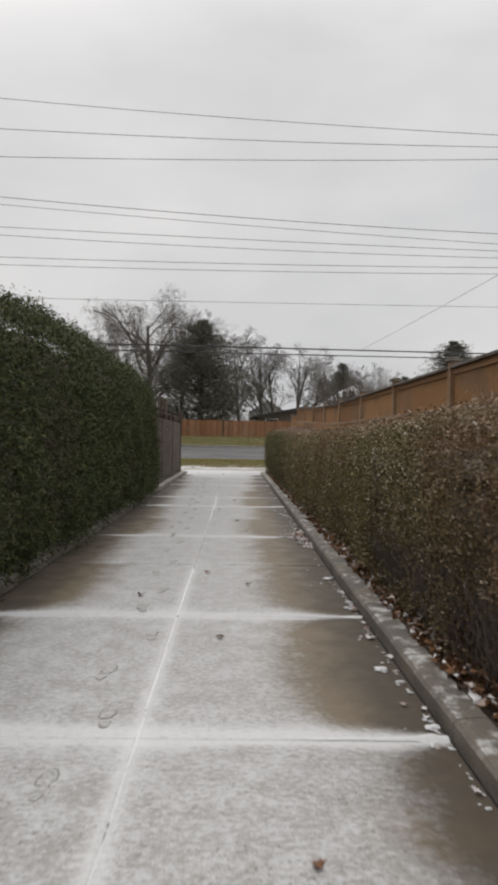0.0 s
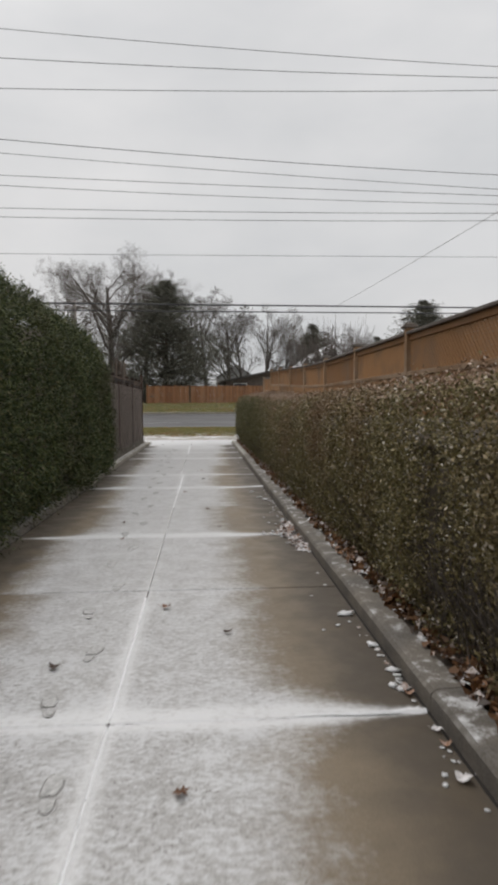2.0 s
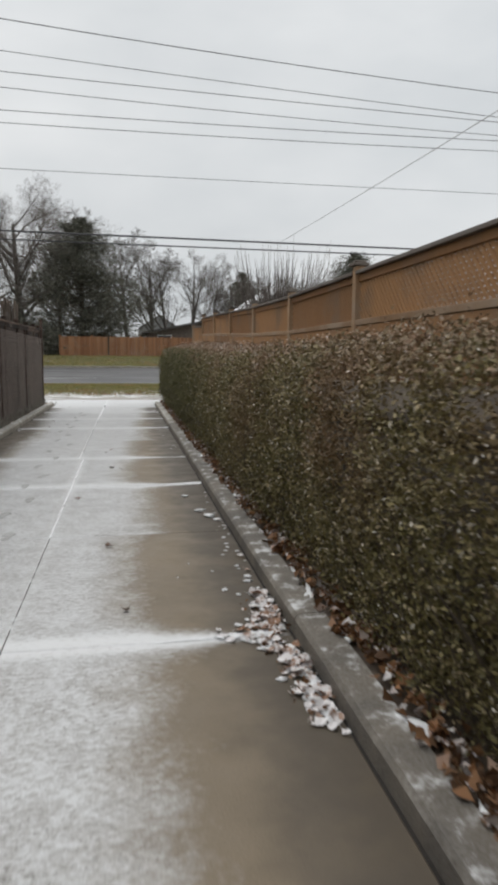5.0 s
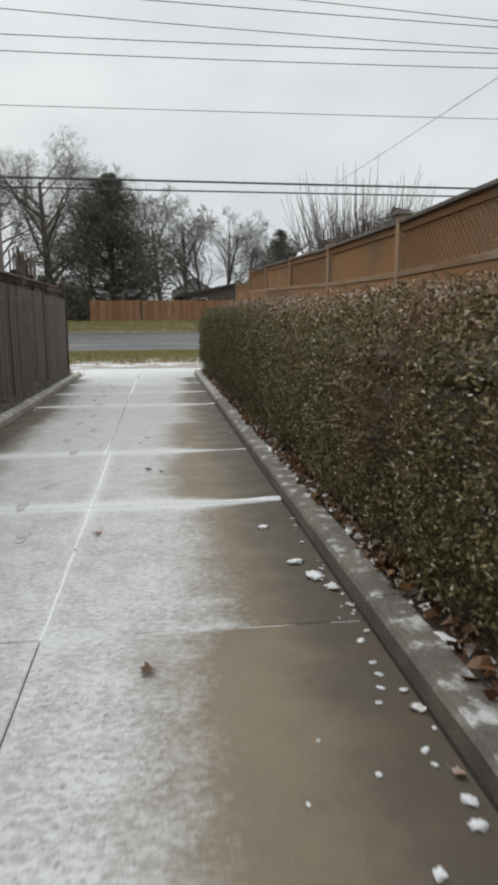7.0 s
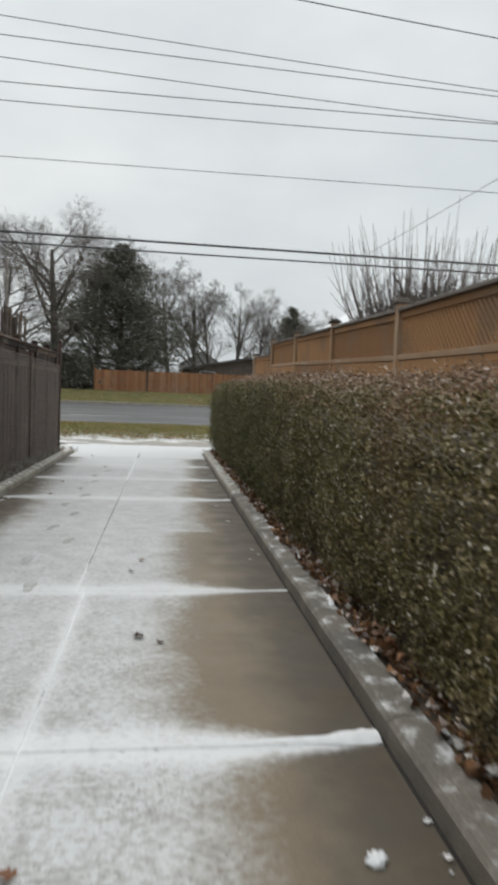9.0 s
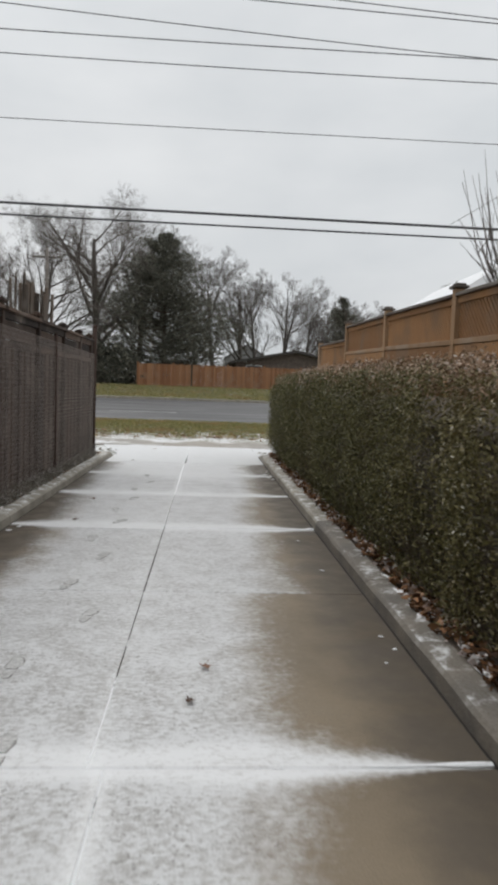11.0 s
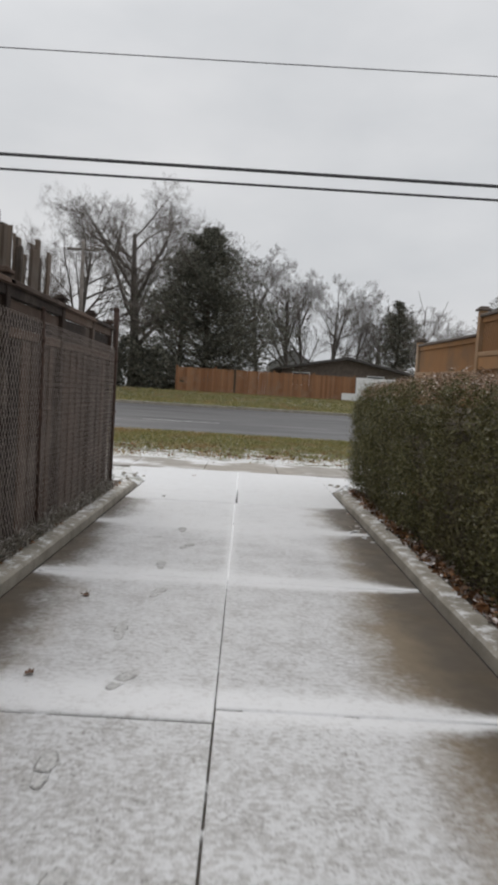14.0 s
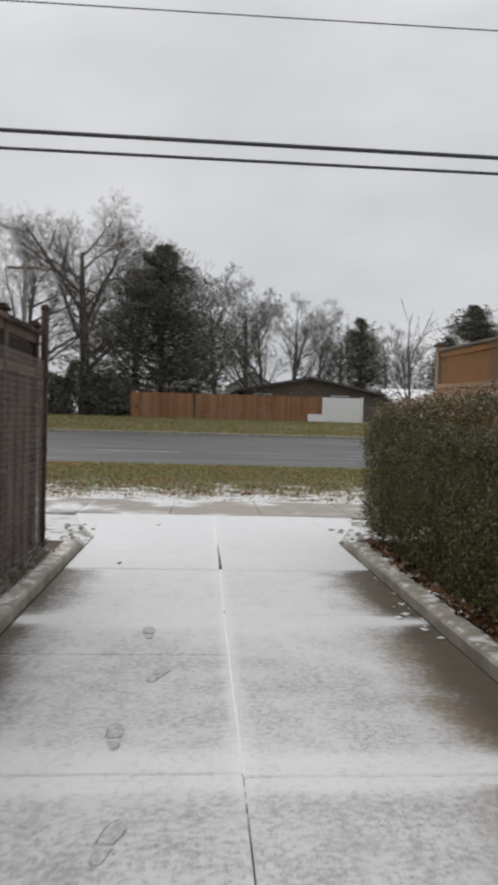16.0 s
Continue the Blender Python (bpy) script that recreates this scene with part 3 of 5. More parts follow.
# right: clipped low hedge, brownish, dense, with a flat top
def right_outline(y):
    h = float(np.interp(y, (0, 5, 11, 15, 18, 22, 28, 31), (1.62, 1.60, 1.53, 1.49, 1.50, 1.66, 1.74, 1.74))) + 0.03 * noise.noise((y * 0.5, 0, 3))
    f = 1.87 + 0.05 * noise.noise((y * 0.35, 0, 9))
    end = max(0.0, (y - 29.6) / 0.9)
    h -= 0.04 * end ** 2
    f -= 0.01 * max(0.0, (y - 20) / 10)
    return [(f + 0.10 + 0.03 * end, 0.16), (f + 0.02 + 0.01 * end, 0.6), (f - 0.01 + 0.01 * end, 1.15), (f + 0.03 + 0.02 * end, h - 0.12), (f + 0.14 + 0.03 * end, h - 0.01), (f + 0.45, h + 0.08), (f + 0.84 - 0.2 * end, h + 0.11), (f + 0.92 - 0.3 * end, h - 0.3), (f + 0.9 - 0.3 * end, 0.2)]


HY0, HY1 = -3.2, 30.45
right_hedge = tagged(new("hedge"), "low clipped brownish-green hedge with bare brown top", "hedge")
hedge_core("core", right_outline, HY0, HY1 - 0.12, 0.3, 0.36, DARK_WOOD, right_hedge)


def ragged(pos, nor, depth, seed):
    """Pushes points in and out along the normals, in clumps."""
    k = np.array([bumpy(p[1], p[2], seed) + 0.06 * noise.noise((p[1] * 5.5, p[2] * 6.5, seed + p[0] * 4)) + 0.10 * noise.noise((p[1] * 2.7, p[2] * 0.6, seed + 11)) for p in pos])
    return pos + nor * (k[:, None] + rng.uniform(-depth, depth * 0.35, (len(pos), 1)))


def leafy(name, outline, y0, y1, shoots_n, per, size, mat, parent, keep, depth, aspect, reach, seed, rise=0.4, flat=0.0):
    """Short leafy shoots all over the skin: per leaves along each, reach long."""
    pos, nor = surface_points(outline, y0, y1, shoots_n, keep)
    pos = ragged(pos, nor, depth, seed)
    d = nor * 0.9 + rng.normal(size=pos.shape) * 0.6
    d[:, 2] += rise
    d /= np.linalg.norm(d, axis=1, keepdims=True)
    side = np.cross(d, rng.normal(size=d.shape))
    side /= np.linalg.norm(side, axis=1, keepdims=True)
    length = reach * rng.uniform(0.5, 1.4, (shoots_n, 1))
    P, A = [], []
    for k in range(per):
        t = (k + rng.random((shoots_n, 1))) / per
        fan = rng.normal(size=(shoots_n, 1))
        loose = rng.normal(size=d.shape)
        P.append(pos + d * length * (t - 0.75) + side * fan * length * 0.32 + loose * length * 0.16 * (1 - flat))
        A.append(d * (0.6 + flat) + side * fan * 0.7 + loose * 0.55 * (1 - flat))
    pos, along = np.concatenate(P), np.concatenate(A)
    s = size * rng.uniform(0.6, 1.35, len(pos))
    ob = place(name, quads(name, leaf_quads(pos, along, s, aspect), mat), parent)
    ob["kind"] = "stuff"
    return ob


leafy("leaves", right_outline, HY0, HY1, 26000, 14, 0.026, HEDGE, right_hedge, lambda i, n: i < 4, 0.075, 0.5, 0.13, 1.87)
leafy("top_leaves", right_outline, HY0, HY1, 9500, 10, 0.032, HEDGE_TOP, right_hedge, lambda i, n: 3 <= i < 7, 0.05, 0.45, 0.11, 1.9)
# the end of the hedge that faces the street, and its twigs low down
cap_n = 14000
cx = rng.uniform(1.95, 2.75, cap_n)
cz = rng.uniform(0.15, 1.72, cap_n)
cy = 30.42 - 0.12 * np.abs((cx - 2.35) / 0.4) ** 3 + rng.uniform(-0.1, 0.05, cap_n)
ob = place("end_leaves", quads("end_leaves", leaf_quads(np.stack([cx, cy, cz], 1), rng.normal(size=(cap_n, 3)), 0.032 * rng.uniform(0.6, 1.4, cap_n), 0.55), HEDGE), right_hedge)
ob["kind"] = "stuff"


def twig_bundle(name, outline, y0, y1, count, parent, mat, face_x, zmax, rad=0.004):
    verts, faces = [], []
    for _ in range(count):
        y = random.uniform(y0, y1)
        x = face_x + random.uniform(-0.05, 0.12)
        z = random.uniform(0.12, zmax * 0.6)
        p = [Vector((x, y, z))]
        d = Vector((random.uniform(-0.35, 0.2), random.uniform(-0.6, 0.6), random.uniform(0.5, 1)))
        for _ in range(3):
            d += Vector((random.uniform(-0.2, 0.2), random.uniform(-0.3, 0.3), 0))
            p.append(p[-1] + d.normalized() * random.uniform(0.08, 0.2))
        tube(verts, faces, p, [rad, rad * 0.9, rad * 0.7, rad * 0.4], 3)
    ob = place(name, mesh_of(name, verts, faces, mat), parent)
    ob["kind"] = "stuff"
    return ob


twig_bundle("brushwood", right_outline, HY0, HY1, 1500, right_hedge, DARK_WOOD, 1.90, 0.7)
twig_bundle("brushwood", right_outline, 2.0, 8.0, 900, right_hedge, TWIG, 1.87, 0.75, 0.003)


# left: tall rounded cedar hedge
def left_outline(y):
    h = float(np.interp(y, (4, 9, 13, 17, 20), (2.86, 2.98, 3.12, 3.08, 3.0))) + 0.12 * noise.noise((y * 0.45, 1, 3)) + 0.05 * noise.noise((y * 1.9, 1, 3))
    f = -1.70 + 0.09 * noise.noise((y * 0.55, 0, 2))
    e = max(0.0, (y - 18.3) / 1.6)
    h -= 0.45 * e ** 2.5
    f -= 0.30 * e ** 3
    return [(f - 0.05, h * 0.55), (f + 0.04, 0.75), (f - 0.04, 0.11), (f - 2.0, 0.12), (f - 2.3, h * 0.5), (f - 2.0, h * 0.92), (f - 1.1, h), (f - 0.55, h - 0.04), (f - 0.26, h - 0.28), (f - 0.1, h - 0.7)]


left_hedge = tagged(new("cedar_hedge"), "tall dense dark green cedar hedge with rounded top", "hedge")
hedge_core("core", left_outline, -3.5, 19.5, 0.35, 0.28, DARK_WOOD, left_hedge)
leafy("sprays", left_outline, -3.5, 19.65, 21000, 11, 0.05, CEDAR, left_hedge, lambda i, n: i in (0, 1) or i >= 6, 0.12, 0.32, 0.19, -1.8, 0.45, 0.6)
cap_n = 16000
u = rng.uniform(0, 2.0, cap_n)
cz = rng.uniform(0.12, 2.5, cap_n)
cy = 19.65 - 0.5 * np.abs(u / 2.0 - 0.5) ** 2 - 0.35 * (cz / 2.5) ** 3 + rng.uniform(-0.15, 0.05, cap_n)
al = rng.normal(size=(cap_n, 3))
al[:, 2] += 0.4
ob = place("end_sprays", quads("end_sprays", leaf_quads(np.stack([-2.0 - u, cy, cz], 1), al, 0.06 * rng.uniform(0.6, 1.4, cap_n), 0.38), CEDAR), left_hedge)
ob["kind"] = "stuff"
# ---- right fence: boards below, lattice above, capped posts ----
FX = 2.93


def fence_top(y):
    return float(np.interp(y, (0, 9.4, 11.5, 17, 19.7, 25.7, 28), (2.29, 2.31, 2.325, 2.35, 2.41, 2.63, 2.70)))


fence_right = tagged(new("lattice_fence"), "tall stained brown wooden fence with lattice top and capped posts", "fence")


def post(x, y, z1, parent, cap_mat, mat, w=0.1, cap=0.16):
    p = part("post", box(x - w / 2, x + w / 2, y - w / 2, y + w / 2, 0, z1, 0.006), mat, parent)
    b = box(x - cap / 2, x + cap / 2, y - cap / 2, y + cap / 2, z1 + 0.001, z1 + 0.03, 0.006)
    add_box(b, x - cap * 0.36, x + cap * 0.36, y - cap * 0.36, y + cap * 0.36, z1 + 0.03, z1 + 0.055, 0.01)
    part("cap", b, cap_mat, p)
    return p


post_y = [11.5 + 2.75 * k for k in range(-5, 6)] + [28.0, 31.0]


def slanted(x0, x1, y0, y1, za, zb, t, bevel=0.004):
    """A rail from (y0, za) to (y1, zb), t thick."""
    b = box(x0, x1, y0, y1, -t / 2, t / 2, bevel)
    for v in b.verts:
        v.co.z += za + (zb - za) * (v.co.y - y0) / (y1 - y0)
    return b


LAT = 0.40
for k, (a, b) in enumerate(zip(post_y, post_y[1:])):
    ta, tb = (fence_top(a), fence_top(b)) if b < 28.2 else (2.47, 2.56)
    y0, y1 = a + 0.052, b - 0.052
    part("top_rail", slanted(FX - 0.07, FX + 0.07, y0, y1, ta, tb, 0.034), CAPWOOD, fence_right)
    part("upper_rail", slanted(FX - 0.03, FX + 0.03, y0, y1, ta - 0.053, tb - 0.053, 0.07), OAK, fence_right)
    part("middle_rail", slanted(FX - 0.055, FX + 0.045, y0, y1, ta - LAT - 0.08, tb - LAT - 0.08, 0.055), RAIL, fence_right)
    part("lower_rail", slanted(FX - 0.045, FX + 0.03, y0, y1, ta - LAT - 0.19, tb - LAT - 0.19, 0.158), OAK, fence_right)
    # lattice, two layers of slats
    verts, faces = [], []
    hgt = LAT - 0.03
    for layer, sgn in ((FX - 0.008, 1), (FX + 0.006, -1)):
        c = -hgt
        while c < (y1 - y0) + 0.01:
            s0, s1 = (c, c + hgt) if sgn > 0 else (c + hgt, c)
            lo, hi = 0.0, 1.0
            for e0, e1 in ((s0, s1),):
                d = e1 - e0
                t0, t1 = sorted(((0 - e0) / d, (y1 - y0 - e0) / d))
                lo, hi = max(lo, t0), min(hi, t1)
            if hi - lo > 0.08:
                w = 0.044
                base = len(verts)
                for t in (lo, hi):
                    yy = y0 + s0 + (s1 - s0) * t
                    zz = ta + (tb - ta) * (yy - a) / (b - a) - 0.085 - hgt + hgt * t
                    for dx in (-0.005, 0.005):
                        verts += [(layer + dx, yy - w / 2, zz), (layer + dx, yy + w / 2, zz)]
                q = base
                faces += [(q, q + 1, q + 5, q + 4), (q + 2, q + 3, q + 7, q + 6), (q, q + 2, q + 6, q + 4), (q + 1, q + 3, q + 7, q + 5)]
            c += 0.075
    ob = place("lattice", mesh_of("lattice", verts, faces, OAK), fence_right)
    ob["kind"] = "stuff"
    n = int((y1 - y0) / 0.142)
    bw = (y1 - y0) / n
    for i in range(n):
        yy = y0 + i * bw
        zt = ta + (tb - ta) * (yy - a) / (b - a) - LAT - 0.25
        part("board", box(FX - 0.012 + 0.01 * (i % 2), FX + 0.012 + 0.01 * (i % 2), yy + 0.002, yy + bw - 0.003, 0.05, zt), OAK, fence_right)
for k, y in enumerate(post_y):
    top = fence_top(min(y, 28.1)) + 0.065 if y < 30 else 2.62
    post(FX - 0.01, y, top, fence_right, CAPWOOD, RAIL)

# ---- left fence: old grey boards on the kerb, chain link before it ----
LX = -1.93
fence_left = tagged(new("board_fence"), "old weathered grey-brown vertical board fence with capped top rail", "fence")
LY0, LY1 = 18.2, 28.83


def ltop(y):
    return 2.27 + 0.012 * (y - 23)


lpost = [LY0 + 0.1, 19.9, 21.6, 23.2, 24.8, 26.4, 27.75, LY1]
for a, b in zip(lpost, lpost[1:]):
    y0, y1 = a + 0.046, b - 0.046
    part("top_rail", slanted(LX - 0.08, LX + 0.09, y0 - 0.1, y1 + 0.1, ltop(a), ltop(b), 0.04), GREYWOOD, fence_left)
    part("upper_rail", slanted(LX - 0.02, LX + 0.045, y0, y1, ltop(a) - 0.042, ltop(b) - 0.042, 0.125), GREYWOOD, fence_left)
    part("middle_rail", slanted(LX - 0.02, LX + 0.045, y0, y1, ltop(a) - 0.38, ltop(b) - 0.38, 0.08), GREYWOOD, fence_left)
    for q in range(2):
        part("plank", slanted(LX - 0.012, LX + 0.012, y0, y1, ltop(a) - 0.168 - 0.106 * q, ltop(b) - 0.168 - 0.106 * q, 0.105, 0.002), GREYWOOD, fence_left)
    n = max(3, int((y1 - y0) / 0.135))
    bw = (y1 - y0) / n
    for i in range(n):
        yy = y0 + i * bw
        off = 0.0225 * (i % 2) + random.uniform(-0.002, 0.002)
        lap = -0.018 if i % 2 else 0.042
        bb = box(LX - 0.022 + off, LX - 0.004 + off, yy - lap, yy + bw + lap, 0.10 + random.uniform(0, 0.03), ltop(yy) - 0.42 - random.uniform(0, 0.012))
        part("board", bb, GREYWOOD, fence_left)
for y in lpost:
    post(LX + 0.01, y, ltop(y) + 0.06, fence_left, GREYWOOD, GREYWOOD, 0.09, 0.13)

chain = tagged(new("chain_link_fence"), "rusty galvanised chain-link mesh standing before old boards", "fence")
CX = -1.845
for y, z1, r in ((28.95, 2.60, 0.04), (25.6, 2.18, 0.022), (22.2, 2.14, 0.022), (19.2, 2.1, 0.022)):
    b = bmesh.new()
    bmesh.ops.create_cone(b, cap_ends=True, segments=12, radius1=r, radius2=r, depth=z1, matrix=Matrix.Translation((CX, y, z1 / 2)))
    bmesh.ops.create_uvsphere(b, u_segments=10, v_segments=5, radius=r * 1.15, matrix=Matrix.Translation((CX, y, z1)))
    p = part("pipe_post", b, RUST, chain, smooth_shade=True)
    for zb in (0.4, 1.2, 1.9):
        b = bmesh.new()
        bmesh.ops.create_cone(b, cap_ends=True, segments=12, radius1=r * 1.25, radius2=r * 1.25, depth=0.03, matrix=Matrix.Translation((CX, y, zb)))
        part("band", b, RUST, p)
verts, faces = [], []
ZC0, ZC1 = 0.10, 2.08
span = ZC1 - ZC0
c = LY0 - span * 0.62
while c < 28.92:
    for sgn, dx in ((1, 0.0), (-1, 0.006)):
        pts = []
        for i in range(2):
            t = i
            yy = c + (span * 0.62 * t if sgn > 0 else span * 0.62 * (1 - t))
            pts.append((yy, ZC0 + span * t))
        (ya, za), (yb, zb) = pts
        lo, hi = 0.0, 1.0
        t0, t1 = sorted(((LY0 - ya) / (yb - ya), (28.92 - ya) / (yb - ya)))
        lo, hi = max(0, t0), min(1, t1)
        if hi > lo + 0.02:
            A = Vector((CX + dx, ya + (yb - ya) * lo, za + (zb - za) * lo))
            B = Vector((CX + dx, ya + (yb - ya) * hi, za + (zb - za) * hi))
            tube(verts, faces, [A, B], [0.0025, 0.0025], 3)
    c += 0.068
ob = place("mesh", mesh_of("mesh", verts, faces, WIRE_M), chain)
ob["kind"] = "stuff"

# upright scrap planks stacked behind the left fence
plank_stack = tagged(new("plank_stack"), "bundle of upright weathered grey planks behind the fence", "planks")
for i in range(30):
    u = i / 29
    y = 25.25 + 1.5 * u + random.uniform(-0.03, 0.03)
    h = 2.72 + random.uniform(0, 0.24) + (0.2 if i == 9 else 0.12 if i in (8, 17) else 0.0)
    b = box(-0.014, 0.014, -0.034, 0.034, 0, h, 0.003)
    place("plank", from_bm("plank", b, PLANKWOOD), plank_stack, pose(-2.30 + random.uniform(-0.1, 0.1), y, 0.05, -3.2 * (u - 0.35) + random.uniform(-1.2, 1.2), random.uniform(-1.5, 1.5), random.uniform(-25, 25)))

# ---- trees ----


def grow(seed, height, spread, levels, counts, lean=0.0, trunk_r=0.28, fork=0.28, up=0.5, twig_r=0.012):
    """A bare tree: meshes of trunk with limbs, and of the twigs."""
    rnd = random.Random(seed)
    tv, tf, wv, wf = [], [], [], []

    def limb(p, d, length, r, level):
        n = 5 if level < 2 else 3 if level < 5 else 1
        pts, rad = [p.copy()], [r]
        q = p.copy()
        for i in range(n):
            stir = 0.04 if level == 0 else 0.09
            d = (d + Vector((rnd.gauss(0, stir), rnd.gauss(0, stir), rnd.gauss(0.09 * up, 0.08)))).normalized()
            q = q + d * length / n
            pts.append(q.copy())
            rad.append(max(twig_r * 0.45, r * (1 - 0.72 * (i + 1) / n)))
        if level <= 1:
            tube(tv, tf, pts, rad, 7 if level == 0 else 5)
        else:
            tube(wv, wf, pts, rad, 4 if level == 2 else 3)
        if level >= levels:
            return
        m = counts[level]
        for k in range(m):
            first = fork if level == 0 else 0.25 if level < 3 else 0.35
            t = first + (1 - first) * (k + rnd.random()) / m
            i = min(int(t * n), n - 1)
            f = t * n - i
            base = pts[i].lerp(pts[i + 1], f)
            axis = (pts[i + 1] - pts[i]).normalized()
            az = rnd.uniform(0, 2 * math.pi)
            o = axis.orthogonal().normalized()
            side = Matrix.Rotation(az, 3, axis) @ o
            open_a = rnd.uniform(0.4, 0.9) if level == 0 else rnd.uniform(0.35, 0.8)
            nd = (axis * math.cos(open_a) + side * math.sin(open_a) * spread + Vector((0, 0, 0.22 * up))).normalized()
            rr = (rad[i] * (1 - f) + rad[i + 1] * f) * rnd.uniform(0.45, 0.68)
            ln = length * (rnd.uniform(0.42, 0.66) if level < 2 else rnd.uniform(0.5, 0.8)) * (1.25 - 0.5 * t if level == 0 else 1 - 0.35 * t)
            limb(base, nd, ln, max(rr, twig_r * 0.7), level + 1)

    limb(Vector((0, 0, 0)), Vector((lean, 0, 1)).normalized(), height * 0.66, trunk_r, 0)
    return mesh_of("trunk", tv, tf, BARK), mesh_of("crown", wv, wf, TWIG)


def tree_thing(meshes, x, y, z, rz=0, s=1.0, label="tall bare deciduous tree with a fine twiggy crown", name="bare_tree", group=""):
    t = tagged(new(name), label, "tree", group)
    t.matrix_world = pose(x, y, z, 0, 0, rz)
    t.scale = (s, s, s)
    place("trunk", meshes[0], t)
    place("crown", meshes[1], t)
    return t


big = grow(11, 17.0, 1.75, 5, (13, 8, 6, 5, 5), 0.02, 0.45, 0.2, 0.34, 0.006)
mid_a = grow(23, 12.6, 1.35, 5, (12, 7, 5, 5, 4), 0.02, 0.25, 0.2, 0.4, 0.0062)
mid_b = grow(37, 11.8, 1.25, 5, (12, 7, 5, 5, 4), -0.03, 0.21, 0.16, 0.5, 0.0062)
BIG_X = -7.9
tree_thing(big, BIG_X, 67, 1.7, 20, 0.95, "very tall old bare tree with spreading grey limbs")
tree_thing(mid_a, -12.5, 68, 1.8, 70, 1.1)
tree_thing(mid_b, -5.6, 74, 1.8, 130, 1.25)
tree_thing(mid_a, -3.2, 76, 1.8, 200, 1.18)
tree_thing(mid_b, 0.7, 75, 1.9, 40, 1.08)
tree_thing(mid_a, 3.2, 76, 1.9, 290, 0.95, group="row of bare trees behind the houses")
for x, y, s, r, m in ((4.6, 76, 0.92, 10, mid_b), (7.4, 80, 0.92, 100, mid_a), (9.6, 81, 0.88, 200, mid_b), (11.8, 82, 0.82, 310, mid_a), (14.5, 83, 0.8, 60, mid_b), (17.5, 86, 0.8, 150, mid_a), (-16.5, 72, 1.0, 150, mid_b), (-20, 74, 1.0, 250, mid_a), (21, 90, 0.8, 20, mid_b)):
    tree_thing(m, x, y, 2.0, r, s, group="row of bare trees behind the houses")


def conifer(seed, h, r, n_whorl, tufts, ragged_k=0.3):
    rnd = random.Random(seed)
    tv, tf = [], []
    tube(tv, tf, [Vector((0, 0, 0)), Vector((0.1, 0, h * 0.5)), Vector((0, 0.1, h * 0.97))], [h * 0.022, h * 0.014, 0.02], 7)
    P, A = [], []
    for w in range(n_whorl):
        t = (w + rnd.random() * 0.8) / n_whorl
        z = h * (0.04 + 0.94 * t)
        prof = (1 - t) ** 0.66 * (0.86 + 0.14 * min(1, t / 0.22)) * (1 + 0.07 * math.sin(w * 1.9))
        for k in range(rnd.randint(5, 7)):
            a = rnd.uniform(0, 2 * math.pi)
            ln = max(0.35, r * prof * rnd.uniform(1 - ragged_k * 1.6, 1 + ragged_k))
            d = Vector((math.cos(a), math.sin(a), rnd.uniform(-0.12, 0.35)))
            pts = [Vector((0, 0, z))]
            for i in range(3):
                pts.append(pts[-1] + (d + Vector((0, 0, 0.12 * i))) * ln / 3)
            tube(tv, tf, pts, [0.05, 0.04, 0.025, 0.01], 4)
            for _ in range(int(tufts * (0.4 + ln / r))):
                u = rnd.random() ** 0.6
                i = min(int(u * 3), 2)
                c = pts[i].lerp(pts[i + 1], u * 3 - i)
                sp = 0.16 * ln * (0.45 + u * 0.6) + 0.12
                c = c + Vector((rnd.gauss(0, sp), rnd.gauss(0, sp), rnd.gauss(-0.05, sp * 0.5)))
                for _ in range(7):
                    P.append(c + Vector((rnd.gauss(0, 0.1), rnd.gauss(0, 0.1), rnd.gauss(0, 0.07))))
                    A.append((d.x + rnd.gauss(0, 0.6), d.y + rnd.gauss(0, 0.6), 0.3 + rnd.gauss(0, 0.6)))
    P, A = np.array(P), np.array(A)
    return mesh_of("trunk", tv, tf, DARK_WOOD), quads("crown", leaf_quads(P, A, 0.19 * rng.uniform(0.6, 1.4, len(P)), 0.26), HAZED_NEEDLES)


pine_a = conifer(5, 12.5, 6.5, 34, 70, 0.3)
pine_b = conifer(8, 9.0, 3.3, 24, 22)
tree_thing(pine_a, -3.1, 67.4, 1.0, 0, 0.98, "broad dark green pine with a ragged crown", "pine_tree")
tree_thing(pine_b, 11.9, 74, 1.9, 40, 0.92, "small dark spruce among bare trees", "pine_tree")
tree_thing(pine_a, 35.5, 110, 2.2, 120, 1.28, "broad dark green pine behind the houses", "pine_tree")
tree_thing(pine_b, 18.2, 72, 1.9, 10, 0.75, "small dark spruce among bare trees", "pine_tree")

